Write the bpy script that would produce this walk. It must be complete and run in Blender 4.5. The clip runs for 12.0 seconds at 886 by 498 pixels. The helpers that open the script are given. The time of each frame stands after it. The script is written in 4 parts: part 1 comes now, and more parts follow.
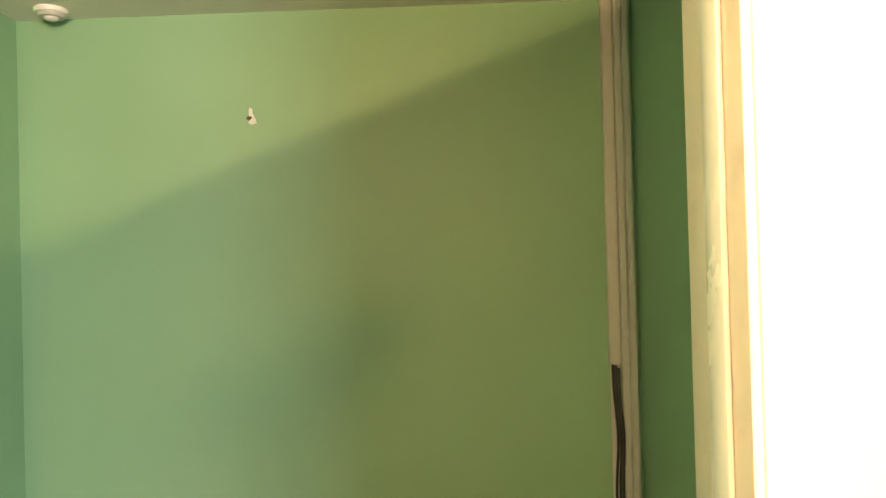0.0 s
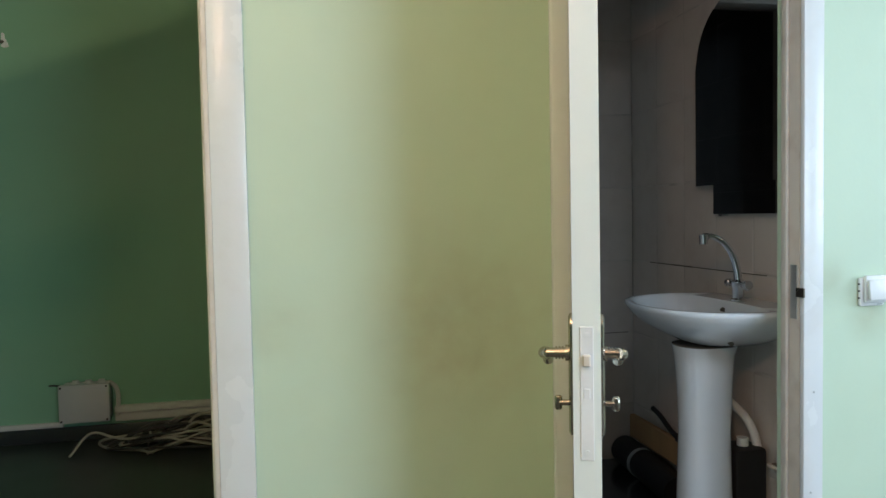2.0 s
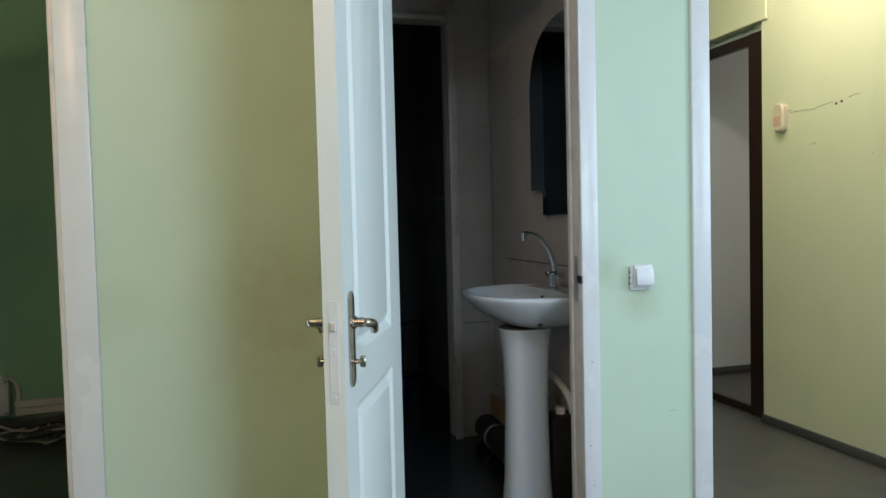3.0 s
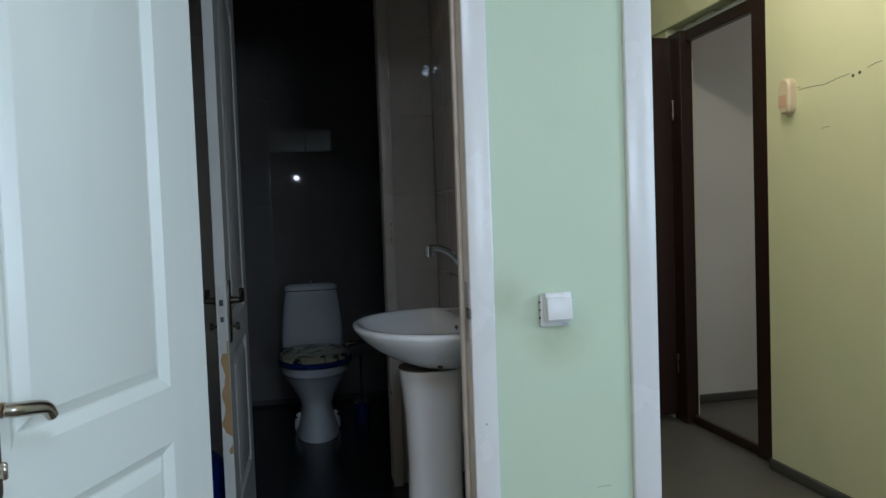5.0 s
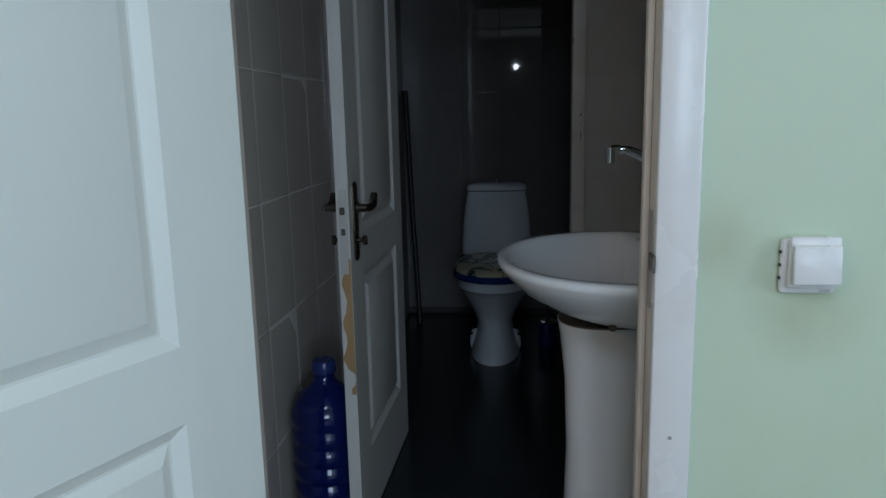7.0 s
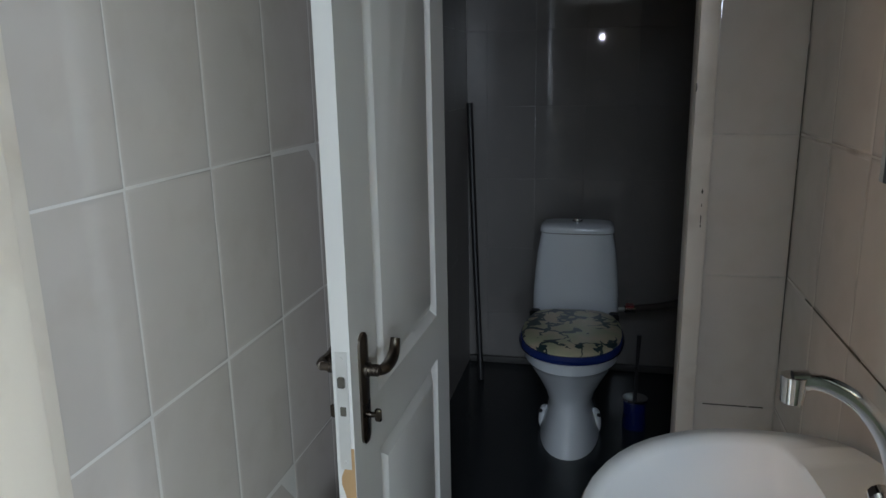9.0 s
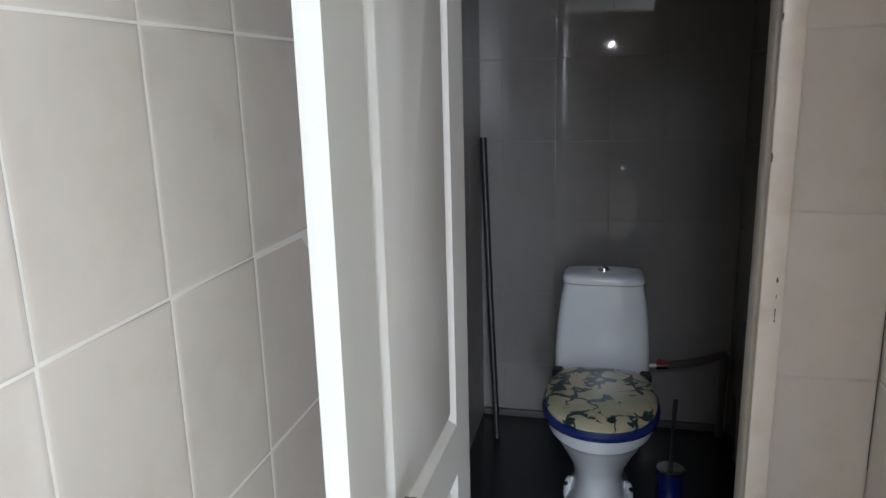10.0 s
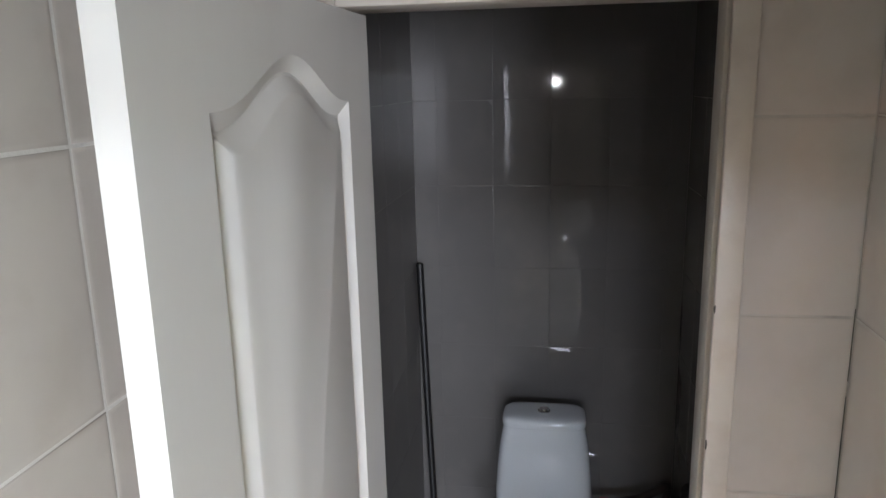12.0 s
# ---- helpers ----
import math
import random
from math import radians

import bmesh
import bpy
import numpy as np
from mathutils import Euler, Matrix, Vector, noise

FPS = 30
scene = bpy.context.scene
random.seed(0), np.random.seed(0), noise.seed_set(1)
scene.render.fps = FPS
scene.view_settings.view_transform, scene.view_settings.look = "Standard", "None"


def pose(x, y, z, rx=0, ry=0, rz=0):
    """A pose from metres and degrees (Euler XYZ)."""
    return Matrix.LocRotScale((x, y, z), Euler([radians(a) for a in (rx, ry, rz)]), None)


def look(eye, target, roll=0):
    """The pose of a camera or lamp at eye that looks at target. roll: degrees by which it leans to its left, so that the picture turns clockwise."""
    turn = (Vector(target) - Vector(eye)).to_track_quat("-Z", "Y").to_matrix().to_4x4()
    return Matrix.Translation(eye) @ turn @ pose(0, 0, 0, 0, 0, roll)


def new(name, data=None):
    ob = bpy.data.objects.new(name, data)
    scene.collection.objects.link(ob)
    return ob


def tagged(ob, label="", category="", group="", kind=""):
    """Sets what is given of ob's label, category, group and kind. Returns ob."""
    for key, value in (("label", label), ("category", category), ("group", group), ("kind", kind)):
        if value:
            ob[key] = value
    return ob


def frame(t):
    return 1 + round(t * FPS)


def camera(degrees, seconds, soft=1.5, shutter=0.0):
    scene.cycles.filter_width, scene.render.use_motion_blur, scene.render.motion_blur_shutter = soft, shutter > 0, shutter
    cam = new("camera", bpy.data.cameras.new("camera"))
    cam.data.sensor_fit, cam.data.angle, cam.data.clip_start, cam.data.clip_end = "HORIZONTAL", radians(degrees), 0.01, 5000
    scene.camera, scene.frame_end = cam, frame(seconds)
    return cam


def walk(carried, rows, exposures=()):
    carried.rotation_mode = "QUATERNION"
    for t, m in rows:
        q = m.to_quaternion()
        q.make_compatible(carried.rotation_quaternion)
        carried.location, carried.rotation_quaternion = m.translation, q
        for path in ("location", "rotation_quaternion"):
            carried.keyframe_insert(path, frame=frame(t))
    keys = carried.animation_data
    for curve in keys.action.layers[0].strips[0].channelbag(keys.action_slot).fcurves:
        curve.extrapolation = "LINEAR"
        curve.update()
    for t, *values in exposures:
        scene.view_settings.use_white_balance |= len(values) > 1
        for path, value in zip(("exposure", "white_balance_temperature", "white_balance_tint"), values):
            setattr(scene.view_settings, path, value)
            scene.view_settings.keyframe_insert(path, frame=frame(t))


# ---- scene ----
cam = camera(63.4, 12.0)
PATH = [
    (0, (-1.729, -0.745, 1.366), (-1.794, 1.254, 1.387), -1.5),
    (0.5, (-1.587, -1.082, 1.304), (-1.608, 0.914, 1.189), -0.7),
    (1, (-1.354, -1.247, 1.231), (-1.368, 0.75, 1.108), -0.8),
    (1.5, (-1.287, -1.368, 1.129), (-1.101, 0.621, 1.033), -1.0),
    (2, (-1.251, -1.599, 1.084), (-0.857, 0.36, 0.996), -1.1),
    (2.5, (-1.169, -1.821, 1.074), (-0.667, 0.113, 0.993), -1.3),
    (3, (-0.995, -1.994, 1.069), (-0.457, -0.069, 0.987), -1.4),
    (3.5, (-0.802, -2.084, 1.105), (-0.261, -0.16, 1.021), -1.5),
    (3.7, (-0.753, -2.063, 1.115), (-0.21, -0.14, 1.033), -1.5),
    (5.3, (-0.329, -1.48, 1.077), (-0.036, 0.496, 0.991), -2.1),
    (5.5, (-0.31, -1.435, 1.051), (-0.126, 0.555, 0.961), -1.5),
    (6, (-0.261, -1.326, 1.014), (-0.258, 0.652, 0.714), -1.1),
    (6.5, (-0.216, -1.157, 1.027), (-0.327, 0.809, 0.675), -1.2),
    (6.7, (-0.199, -1.095, 1.046), (-0.351, 0.868, 0.694), -1.3),
    (8.3, (-0.16, -0.574, 1.27), (-0.627, 1.312, 0.795), -1.0),
    (8.5, (-0.187, -0.52, 1.295), (-0.656, 1.367, 0.827), -1.2),
    (9, (-0.214, -0.336, 1.332), (-0.644, 1.56, 0.864), -1.1),
    (9.5, (-0.244, -0.131, 1.358), (-0.646, 1.774, 0.9), -1.6),
    (10, (-0.308, -0.05, 1.446), (-0.749, 1.846, 0.987), -1.5),
    (10.5, (-0.386, -0.008, 1.609), (-0.904, 1.868, 1.148), -1.2),
    (11, (-0.372, 0.056, 1.765), (-0.917, 1.92, 1.286), -0.4),
    (11.5, (-0.33, 0.134, 1.847), (-0.797, 2.021, 1.375), -1.2),
    (12, (-0.28, 0.162, 1.892), (-0.588, 2.087, 1.446), -1.3),
]
walk(cam, [(t, look(eye, target, roll)) for t, eye, target, roll in PATH],
     exposures=[(0.0, 1.48, 8300, 20), (0.3, 0.7, 7300, 16), (0.6, 0.05, 6450, 11), (1.2, -0.05, 6100, 10), (2.2, -0.45, 5700, 7), (3.7, -0.85, 5750, 8), (5.3, -1.08, 5800, 10),
                (6.5, -1.15, 5750, 10), (8.3, -0.65, 5950, 12), (8.9, 0.15, 6150, 12), (9.5, 1.55, 6450, 15), (10.5, 1.6, 6550, 17), (11.5, 1.68, 6620, 18), (12.0, 1.9, 6650, 19)])

# ---- world and large lights ----
world = bpy.data.worlds.new("sky")
scene.world = world
world.use_nodes = True
wn = world.node_tree.nodes
sky = wn.new("ShaderNodeTexSky")
sky.sky_type, sky.sun_disc = "NISHITA", False
sky.sun_elevation, sky.sun_rotation = radians(35), radians(150)
wn["Background"].inputs["Strength"].default_value = 0.08
world.node_tree.links.new(sky.outputs["Color"], wn["Background"].inputs["Color"])


def lamp(name, kind, m, energy, color, **settings):
    data = bpy.data.lights.new(name, kind)
    data.energy, data.color = energy, color
    for key, value in settings.items():
        if key == "size":
            data.size = value
        elif key == "size_y":
            data.shape, data.size_y = "RECTANGLE", value
        elif key == "radius":
            data.shadow_soft_size = value
        elif key == "cone":
            data.spot_size = radians(value)
        elif key == "blend":
            data.spot_blend = value
    ob = new(name, data)
    ob.matrix_world = m
    return ob


# daylight in the two hall windows, behind the walker and to the right
DAY = (0.76, 0.88, 1.0)
lamp("window_daylight", "AREA", look((1.60, -6.52, 1.55), (1.60, 0, 1.5)), 150, DAY, size=1.9, size_y=1.4)
lamp("window_daylight_east", "AREA", look((2.62, -2.0, 1.5), (0, -2.0, 1.5)), 68, DAY, size=1.5, size_y=1.4)
# warm lamps: hall and corridor ceilings, and an added unseen uplight for the upper green wall
lamp("hall_lamp_light", "POINT", pose(-1.9, -2.4, 2.25), 50, (1.0, 0.55, 0.30), radius=0.06)
lamp("corridor_lamp_light", "POINT", pose(0.95, 0.45, 2.28), 33, (1.0, 0.87, 0.66), radius=0.05)
# half-space spot, tilted to draw the slanted light edge on the green wall
lamp("uplight", "SPOT", look((-2.05, -1.2, 1.925), (-2.435, -1.2, 2.925)), 80, (1.0, 0.74, 0.40), radius=0.05, cone=179, blend=0.03)
# cool light panel in the hall ceiling, before the washroom door
lamp("ceiling_panel_light", "AREA", look((-0.15, -1.9, 2.385), (-0.15, -1.9001, 0)), 31, (0.72, 0.85, 1.0), size=0.66, size_y=0.66)
# fill light in an added, unseen window, to brighten the room behind the brown door
lamp("back_room_fill", "AREA", look((3.36, 1.2, 1.5), (1.7, 1.2, 1.3)), 7, (1.0, 0.92, 0.82), size=1.4, size_y=1.3)


# ---- materials ----
def nodes_of(name):
    m = bpy.data.materials.new(name)
    m.use_nodes = True
    return m, m.node_tree.nodes, m.node_tree.links, m.node_tree.nodes["Principled BSDF"]


def surface(name, color, rough=0.5, vary=0.12, scale=3.0, grain=60.0, bump=0.05, metal=0.0, second=None, amount=0.35,
            per_piece=0.0, rough_vary=0.1, coat=0.0, stretch=(1, 1, 1), grime=()):
    """Painted or solid surface: cloudy variation at two scales, fine relief, uneven gloss."""
    m, n, l, b = nodes_of(name)
    geo = n.new("ShaderNodeNewGeometry")
    mapping = n.new("ShaderNodeMapping")
    mapping.inputs["Scale"].default_value = stretch
    l.new(geo.outputs["Position"], mapping.inputs["Vector"])
    big, fine = n.new("ShaderNodeTexNoise"), n.new("ShaderNodeTexNoise")
    for tex, sc, det in ((big, scale, 5.0), (fine, grain, 3.0)):
        tex.inputs["Scale"].default_value, tex.inputs["Detail"].default_value = sc, det
        l.new(mapping.outputs["Vector"], tex.inputs["Vector"])
    ramp = n.new("ShaderNodeValToRGB")
    c = Vector(color)
    dark = c * (1 - vary)
    lite = Vector([min(1.0, v) for v in c * (1 + vary * 0.6)])
    ramp.color_ramp.elements[0].position, ramp.color_ramp.elements[0].color = 0.12, (*dark, 1)
    ramp.color_ramp.elements[1].position, ramp.color_ramp.elements[1].color = 0.88, (*lite, 1)
    l.new(big.outputs["Fac"], ramp.inputs["Fac"])
    col = ramp.outputs["Color"]
    if second:
        mix = n.new("ShaderNodeMix")
        mix.data_type = "RGBA"
        stain = n.new("ShaderNodeTexNoise")
        stain.inputs["Scale"].default_value, stain.inputs["Detail"].default_value = scale * 2.7, 8.0
        l.new(mapping.outputs["Vector"], stain.inputs["Vector"])
        cut = n.new("ShaderNodeMapRange")
        cut.inputs["From Min"].default_value, cut.inputs["From Max"].default_value = 0.5, 0.72
        cut.inputs["To Max"].default_value = amount
        l.new(stain.outputs["Fac"], cut.inputs["Value"])
        l.new(cut.outputs["Result"], mix.inputs["Factor"])
        l.new(col, mix.inputs["A"])
        mix.inputs["B"].default_value = (*second, 1)
        col = mix.outputs["Result"]
    for place, radius, strength, soil in grime:
        away, patchy, keep, blend = n.new("ShaderNodeVectorMath"), n.new("ShaderNodeMapRange"), n.new("ShaderNodeMath"), n.new("ShaderNodeMix")
        away.operation, away.inputs[1].default_value = "DISTANCE", place
        l.new(geo.outputs["Position"], away.inputs[0])
        patchy.interpolation_type = "SMOOTHSTEP"
        patchy.inputs["From Min"].default_value, patchy.inputs["From Max"].default_value = 0.0, radius
        patchy.inputs["To Min"].default_value, patchy.inputs["To Max"].default_value = strength, 0.0
        l.new(away.outputs["Value"], patchy.inputs["Value"])
        rubbed = n.new("ShaderNodeTexNoise")
        rubbed.inputs["Scale"].default_value, rubbed.inputs["Detail"].default_value = 14.0, 6.0
        l.new(geo.outputs["Position"], rubbed.inputs["Vector"])
        keep.operation = "MULTIPLY"
        l.new(patchy.outputs["Result"], keep.inputs[0])
        l.new(rubbed.outputs["Fac"], keep.inputs[1])
        blend.data_type = "RGBA"
        l.new(keep.outputs["Value"], blend.inputs["Factor"])
        l.new(col, blend.inputs["A"])
        blend.inputs["B"].default_value = (*soil, 1)
        col = blend.outputs["Result"]
    if per_piece:
        info, hsv = n.new("ShaderNodeObjectInfo"), n.new("ShaderNodeHueSaturation")
        rng = n.new("ShaderNodeMapRange")
        rng.inputs["To Min"].default_value, rng.inputs["To Max"].default_value = 1 - per_piece, 1 + per_piece
        l.new(info.outputs["Random"], rng.inputs["Value"])
        l.new(rng.outputs["Result"], hsv.inputs["Value"])
        l.new(col, hsv.inputs["Color"])
        col = hsv.outputs["Color"]
    l.new(col, b.inputs["Base Color"])
    gloss = n.new("ShaderNodeMapRange")
    gloss.inputs["To Min"].default_value = max(0.02, rough - rough_vary)
    gloss.inputs["To Max"].default_value = min(1.0, rough + rough_vary)
    l.new(big.outputs["Fac"], gloss.inputs["Value"])
    l.new(gloss.outputs["Result"], b.inputs["Roughness"])
    b.inputs["Metallic"].default_value = metal
    b.inputs["Coat Weight"].default_value = coat
    if bump:
        relief = n.new("ShaderNodeBump")
        relief.inputs["Strength"].default_value, relief.inputs["Distance"].default_value = bump, 0.004
        l.new(fine.outputs["Fac"], relief.inputs["Height"])
        l.new(relief.outputs["Normal"], b.inputs["Normal"])
    return m


PALE_GREEN = surface("pale_green_paint", (0.60, 0.71, 0.54), 0.5, 0.08, 1.6, 90, 0.06, second=(0.56, 0.63, 0.44), amount=0.2,
                     grime=(((-0.88, 0.0, 0.82), 0.33, 0.6, (0.36, 0.29, 0.16)), ((0.21, 0.0, 0.81), 0.11, 0.7, (0.36, 0.36, 0.20)), ((0.07, 0.0, 0.90), 0.10, 0.6, (0.36, 0.36, 0.22)),
                            ((-1.31, 0.0, 0.85), 0.12, 0.4, (0.40, 0.38, 0.24))))
DEEP_GREEN = surface("green_paint", (0.245, 0.465, 0.295), 0.5, 0.12, 1.2, 70, 0.08)
YELLOW = surface("yellow_paint", (0.74, 0.71, 0.48), 0.45, 0.06, 1.5, 80, 0.08, second=(0.66, 0.68, 0.42), amount=0.4)
# keeps the unseen washroom ceiling and south hall wall from bouncing light
DUSKY = surface("dark_brown_surface", (0.07, 0.055, 0.045), 0.6, 0.15, 2.0, 60, 0.08)
WHITE_WALL = surface("white_distemper", (0.72, 0.70, 0.66), 0.8, 0.06, 2.0, 60, 0.1)
CEILING = surface("ceiling_paint", (0.78, 0.77, 0.72), 0.85, 0.05, 2.0, 50, 0.08)
WHITE_PAINT = surface("white_gloss_paint", (0.80, 0.79, 0.78), 0.26, 0.04, 4.0, 120, 0.04, second=(0.62, 0.58, 0.52), amount=0.18)
CREAM_PAINT = surface("aged_cream_paint", (0.70, 0.63, 0.55), 0.35, 0.06, 5.0, 120, 0.04, second=(0.40, 0.32, 0.25), amount=0.3)
DOOR_WHITE = surface("white_door_paint", (0.80, 0.815, 0.765), 0.33, 0.03, 3.0, 240, 0.03, second=(0.66, 0.65, 0.62), amount=0.15,
                     stretch=(1, 1, 0.15))
DOOR_GREY = surface("greying_door_paint", (0.66, 0.64, 0.60), 0.33, 0.05, 3.0, 240, 0.03, second=(0.52, 0.50, 0.46), amount=0.25,
                    stretch=(1, 1, 0.15))
BARE_WOOD = surface("bare_wood", (0.42, 0.26, 0.12), 0.7, 0.25, 14.0, 160, 0.25, stretch=(1, 1, 0.2))
LINOLEUM = surface("brown_grey_linoleum", (0.115, 0.105, 0.092), 0.42, 0.18, 3.5, 130, 0.06, second=(0.07, 0.065, 0.06), amount=0.5)
DARK_FLOOR = surface("dark_green_linoleum", (0.030, 0.036, 0.034), 0.35, 0.2, 3.0, 120, 0.05)
WET_FLOOR = surface("dark_slate_floor", (0.020, 0.024, 0.027), 0.20, 0.25, 4.0, 90, 0.08, second=(0.036, 0.038, 0.039), amount=0.4)
PLINTH = surface("dark_plinth_paint", (0.075, 0.072, 0.066), 0.5, 0.15, 6.0, 90, 0.08)
TILE = surface("beige_glazed_tile", (0.655, 0.595, 0.54), 0.03, 0.11, 4.2, 30, 0.012, second=(0.55, 0.485, 0.425), amount=0.45,
               per_piece=0.02, rough_vary=0.008, coat=0.0)
# beige tile and grout again, with the stall's dimness put into the colour
STALL_TILE = surface("stall_shaded_tile", (0.21, 0.196, 0.184), 0.03, 0.10, 3.2, 30, 0.012, second=(0.245, 0.224, 0.205), amount=0.5,
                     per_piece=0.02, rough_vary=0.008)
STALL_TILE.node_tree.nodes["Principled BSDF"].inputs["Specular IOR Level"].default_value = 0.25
DULL_TILE = surface("dulled_stall_shaded_tile", (0.21, 0.196, 0.184), 0.4, 0.10, 3.2, 30, 0.02, second=(0.245, 0.224, 0.205), amount=0.5, per_piece=0.02, rough_vary=0.05)
GROUT_STALL = surface("stall_shaded_grout", (0.25, 0.233, 0.218), 0.5, 0.15, 9.0, 200, 0.2)
GROUT_LIGHT = surface("pale_grout", (0.78, 0.745, 0.70), 0.8, 0.1, 9.0, 200, 0.2)
GROUT_DARK = surface("soiled_grout", (0.58, 0.54, 0.49), 0.8, 0.15, 5.0, 200, 0.2, second=(0.24, 0.21, 0.18), amount=0.5)
PORCELAIN = surface("white_porcelain", (0.78, 0.81, 0.83), 0.08, 0.02, 5.0, 40, 0.0, rough_vary=0.03, coat=0.4)
BLUE_PLASTIC = surface("dark_blue_plastic", (0.018, 0.035, 0.16), 0.25, 0.1, 8.0, 60, 0.02)
CHROME = surface("chrome", (0.70, 0.70, 0.71), 0.12, 0.06, 20.0, 200, 0.01, metal=1.0, rough_vary=0.06)
BRONZE = surface("dark_bronze", (0.16, 0.135, 0.11), 0.28, 0.25, 18.0, 200, 0.03, metal=1.0)
NICKEL = surface("worn_nickel", (0.48, 0.42, 0.35), 0.22, 0.2, 18.0, 200, 0.03, metal=1.0)
STEEL = surface("zinc_steel", (0.50, 0.49, 0.47), 0.38, 0.15, 25.0, 200, 0.05, metal=0.85)
PALE_METAL = surface("scratched_pale_metal", (0.62, 0.60, 0.56), 0.4, 0.12, 25.0, 200, 0.05, metal=0.3)
OLD_PIPE = surface("dusty_brown_pipe", (0.07, 0.058, 0.05), 0.55, 0.2, 14.0, 120, 0.08)
BLACK = surface("black_plastic", (0.015, 0.014, 0.014), 0.45, 0.2, 10.0, 120, 0.05)
BROWN_DOOR = surface("dark_brown_stain", (0.024, 0.009, 0.006), 0.35, 0.25, 3.0, 120, 0.08, stretch=(1, 1, 0.12))
WHITE_PLASTIC = surface("white_plastic", (0.80, 0.80, 0.79), 0.3, 0.02, 8.0, 90, 0.01)
GREY_PLASTIC = surface("grey_plastic", (0.50, 0.51, 0.50), 0.45, 0.05, 8.0, 90, 0.02)
TRUNKING = surface("dusty_plastic_trunking", (0.58, 0.58, 0.55), 0.5, 0.1, 12.0, 90, 0.03)
CABLE = surface("white_cable", (0.34, 0.32, 0.27), 0.5, 0.12, 12.0, 90, 0.02)
CABLE_DARK = surface("dark_cable", (0.03, 0.03, 0.03), 0.45, 0.2, 12.0, 90, 0.02)
BEIGE_PLASTIC = surface("beige_plastic", (0.68, 0.56, 0.40), 0.45, 0.06, 12.0, 90, 0.02)
PINK_TAPE = surface("pinkish_sticker", (0.62, 0.38, 0.26), 0.6, 0.1, 20.0, 90, 0.02)
RED_PLASTIC = surface("red_plastic", (0.28, 0.035, 0.03), 0.4, 0.1, 12.0, 90, 0.02)
SCRATCH = surface("faint_scratch", (0.30, 0.33, 0.24), 0.8, 0.2, 30.0, 200, 0.0)
STAIN_DARK = surface("old_drill_mark", (0.10, 0.09, 0.07), 0.9, 0.2, 30.0, 200, 0.0)


def glass(name, color, rough=0.0, alpha=1.0):
    m, n, l, b = nodes_of(name)
    b.inputs["Base Color"].default_value = (*color, 1)
    b.inputs["Roughness"].default_value, b.inputs["Transmission Weight"].default_value = rough, alpha
    b.inputs["IOR"].default_value = 1.45
    return m


PANE = glass("window_glass", (0.95, 0.97, 0.97))
BLUE_CLEAR = glass("clear_blue_plastic", (0.008, 0.019, 0.17), 0.06, 0.45)
MIRROR, _n, _l, _b = nodes_of("mirror_silver")
_b.inputs["Base Color"].default_value = (0.62, 0.65, 0.64, 1)
_b.inputs["Metallic"].default_value, _b.inputs["Roughness"].default_value = 1.0, 0.01
BULB, _n, _l, _b = nodes_of("lit_opal_glass")
_b.inputs["Base Color"].default_value = (0.9, 0.9, 0.9, 1)
_b.inputs["Emission Color"].default_value, _b.inputs["Emission Strength"].default_value = (0.86, 0.93, 1.0, 1), 1000.0


def camouflage():
    """Seat-cover print: cream and olive shapes with black-green edges."""
    m, n, l, b = nodes_of("printed_seat_cover")
    geo = n.new("ShaderNodeNewGeometry")
    warp = n.new("ShaderNodeTexNoise")
    warp.inputs["Scale"].default_value, warp.inputs["Detail"].default_value = 16.0, 2.0
    l.new(geo.outputs["Position"], warp.inputs["Vector"])
    mix = n.new("ShaderNodeMix")
    mix.data_type = "VECTOR"
    mix.inputs["Factor"].default_value = 0.09
    l.new(geo.outputs["Position"], mix.inputs["A"])
    l.new(warp.outputs["Color"], mix.inputs["B"])
    cells = n.new("ShaderNodeTexVoronoi")
    cells.feature, cells.inputs["Scale"].default_value = "DISTANCE_TO_EDGE", 13.0
    l.new(mix.outputs["Result"], cells.inputs["Vector"])
    gaps = n.new("ShaderNodeTexNoise")
    gaps.inputs["Scale"].default_value = 13.0
    l.new(geo.outputs["Position"], gaps.inputs["Vector"])
    width = n.new("ShaderNodeMapRange")
    width.inputs["From Min"].default_value, width.inputs["From Max"].default_value = 0.42, 0.64
    width.inputs["To Min"].default_value, width.inputs["To Max"].default_value = 0.0, 0.13
    l.new(gaps.outputs["Fac"], width.inputs["Value"])
    edge = n.new("ShaderNodeMath")
    edge.operation = "LESS_THAN"
    l.new(cells.outputs["Distance"], edge.inputs[0])
    l.new(width.outputs["Result"], edge.inputs[1])
    tone = n.new("ShaderNodeTexNoise")
    tone.inputs["Scale"].default_value = 9.0
    l.new(geo.outputs["Position"], tone.inputs["Vector"])
    ramp = n.new("ShaderNodeValToRGB")
    ramp.color_ramp.elements[0].position, ramp.color_ramp.elements[0].color = 0.38, (0.52, 0.52, 0.32, 1)
    ramp.color_ramp.elements[1].position, ramp.color_ramp.elements[1].color = 0.62, (0.70, 0.58, 0.42, 1)
    l.new(tone.outputs["Fac"], ramp.inputs["Fac"])
    pick = n.new("ShaderNodeMix")
    pick.data_type = "RGBA"
    l.new(edge.outputs["Value"], pick.inputs["Factor"])
    l.new(ramp.outputs["Color"], pick.inputs["A"])
    pick.inputs["B"].default_value = (0.020, 0.045, 0.048, 1)
    l.new(pick.outputs["Result"], b.inputs["Base Color"])
    b.inputs["Roughness"].default_value = 0.3
    return m


SEAT_PRINT = camouflage()


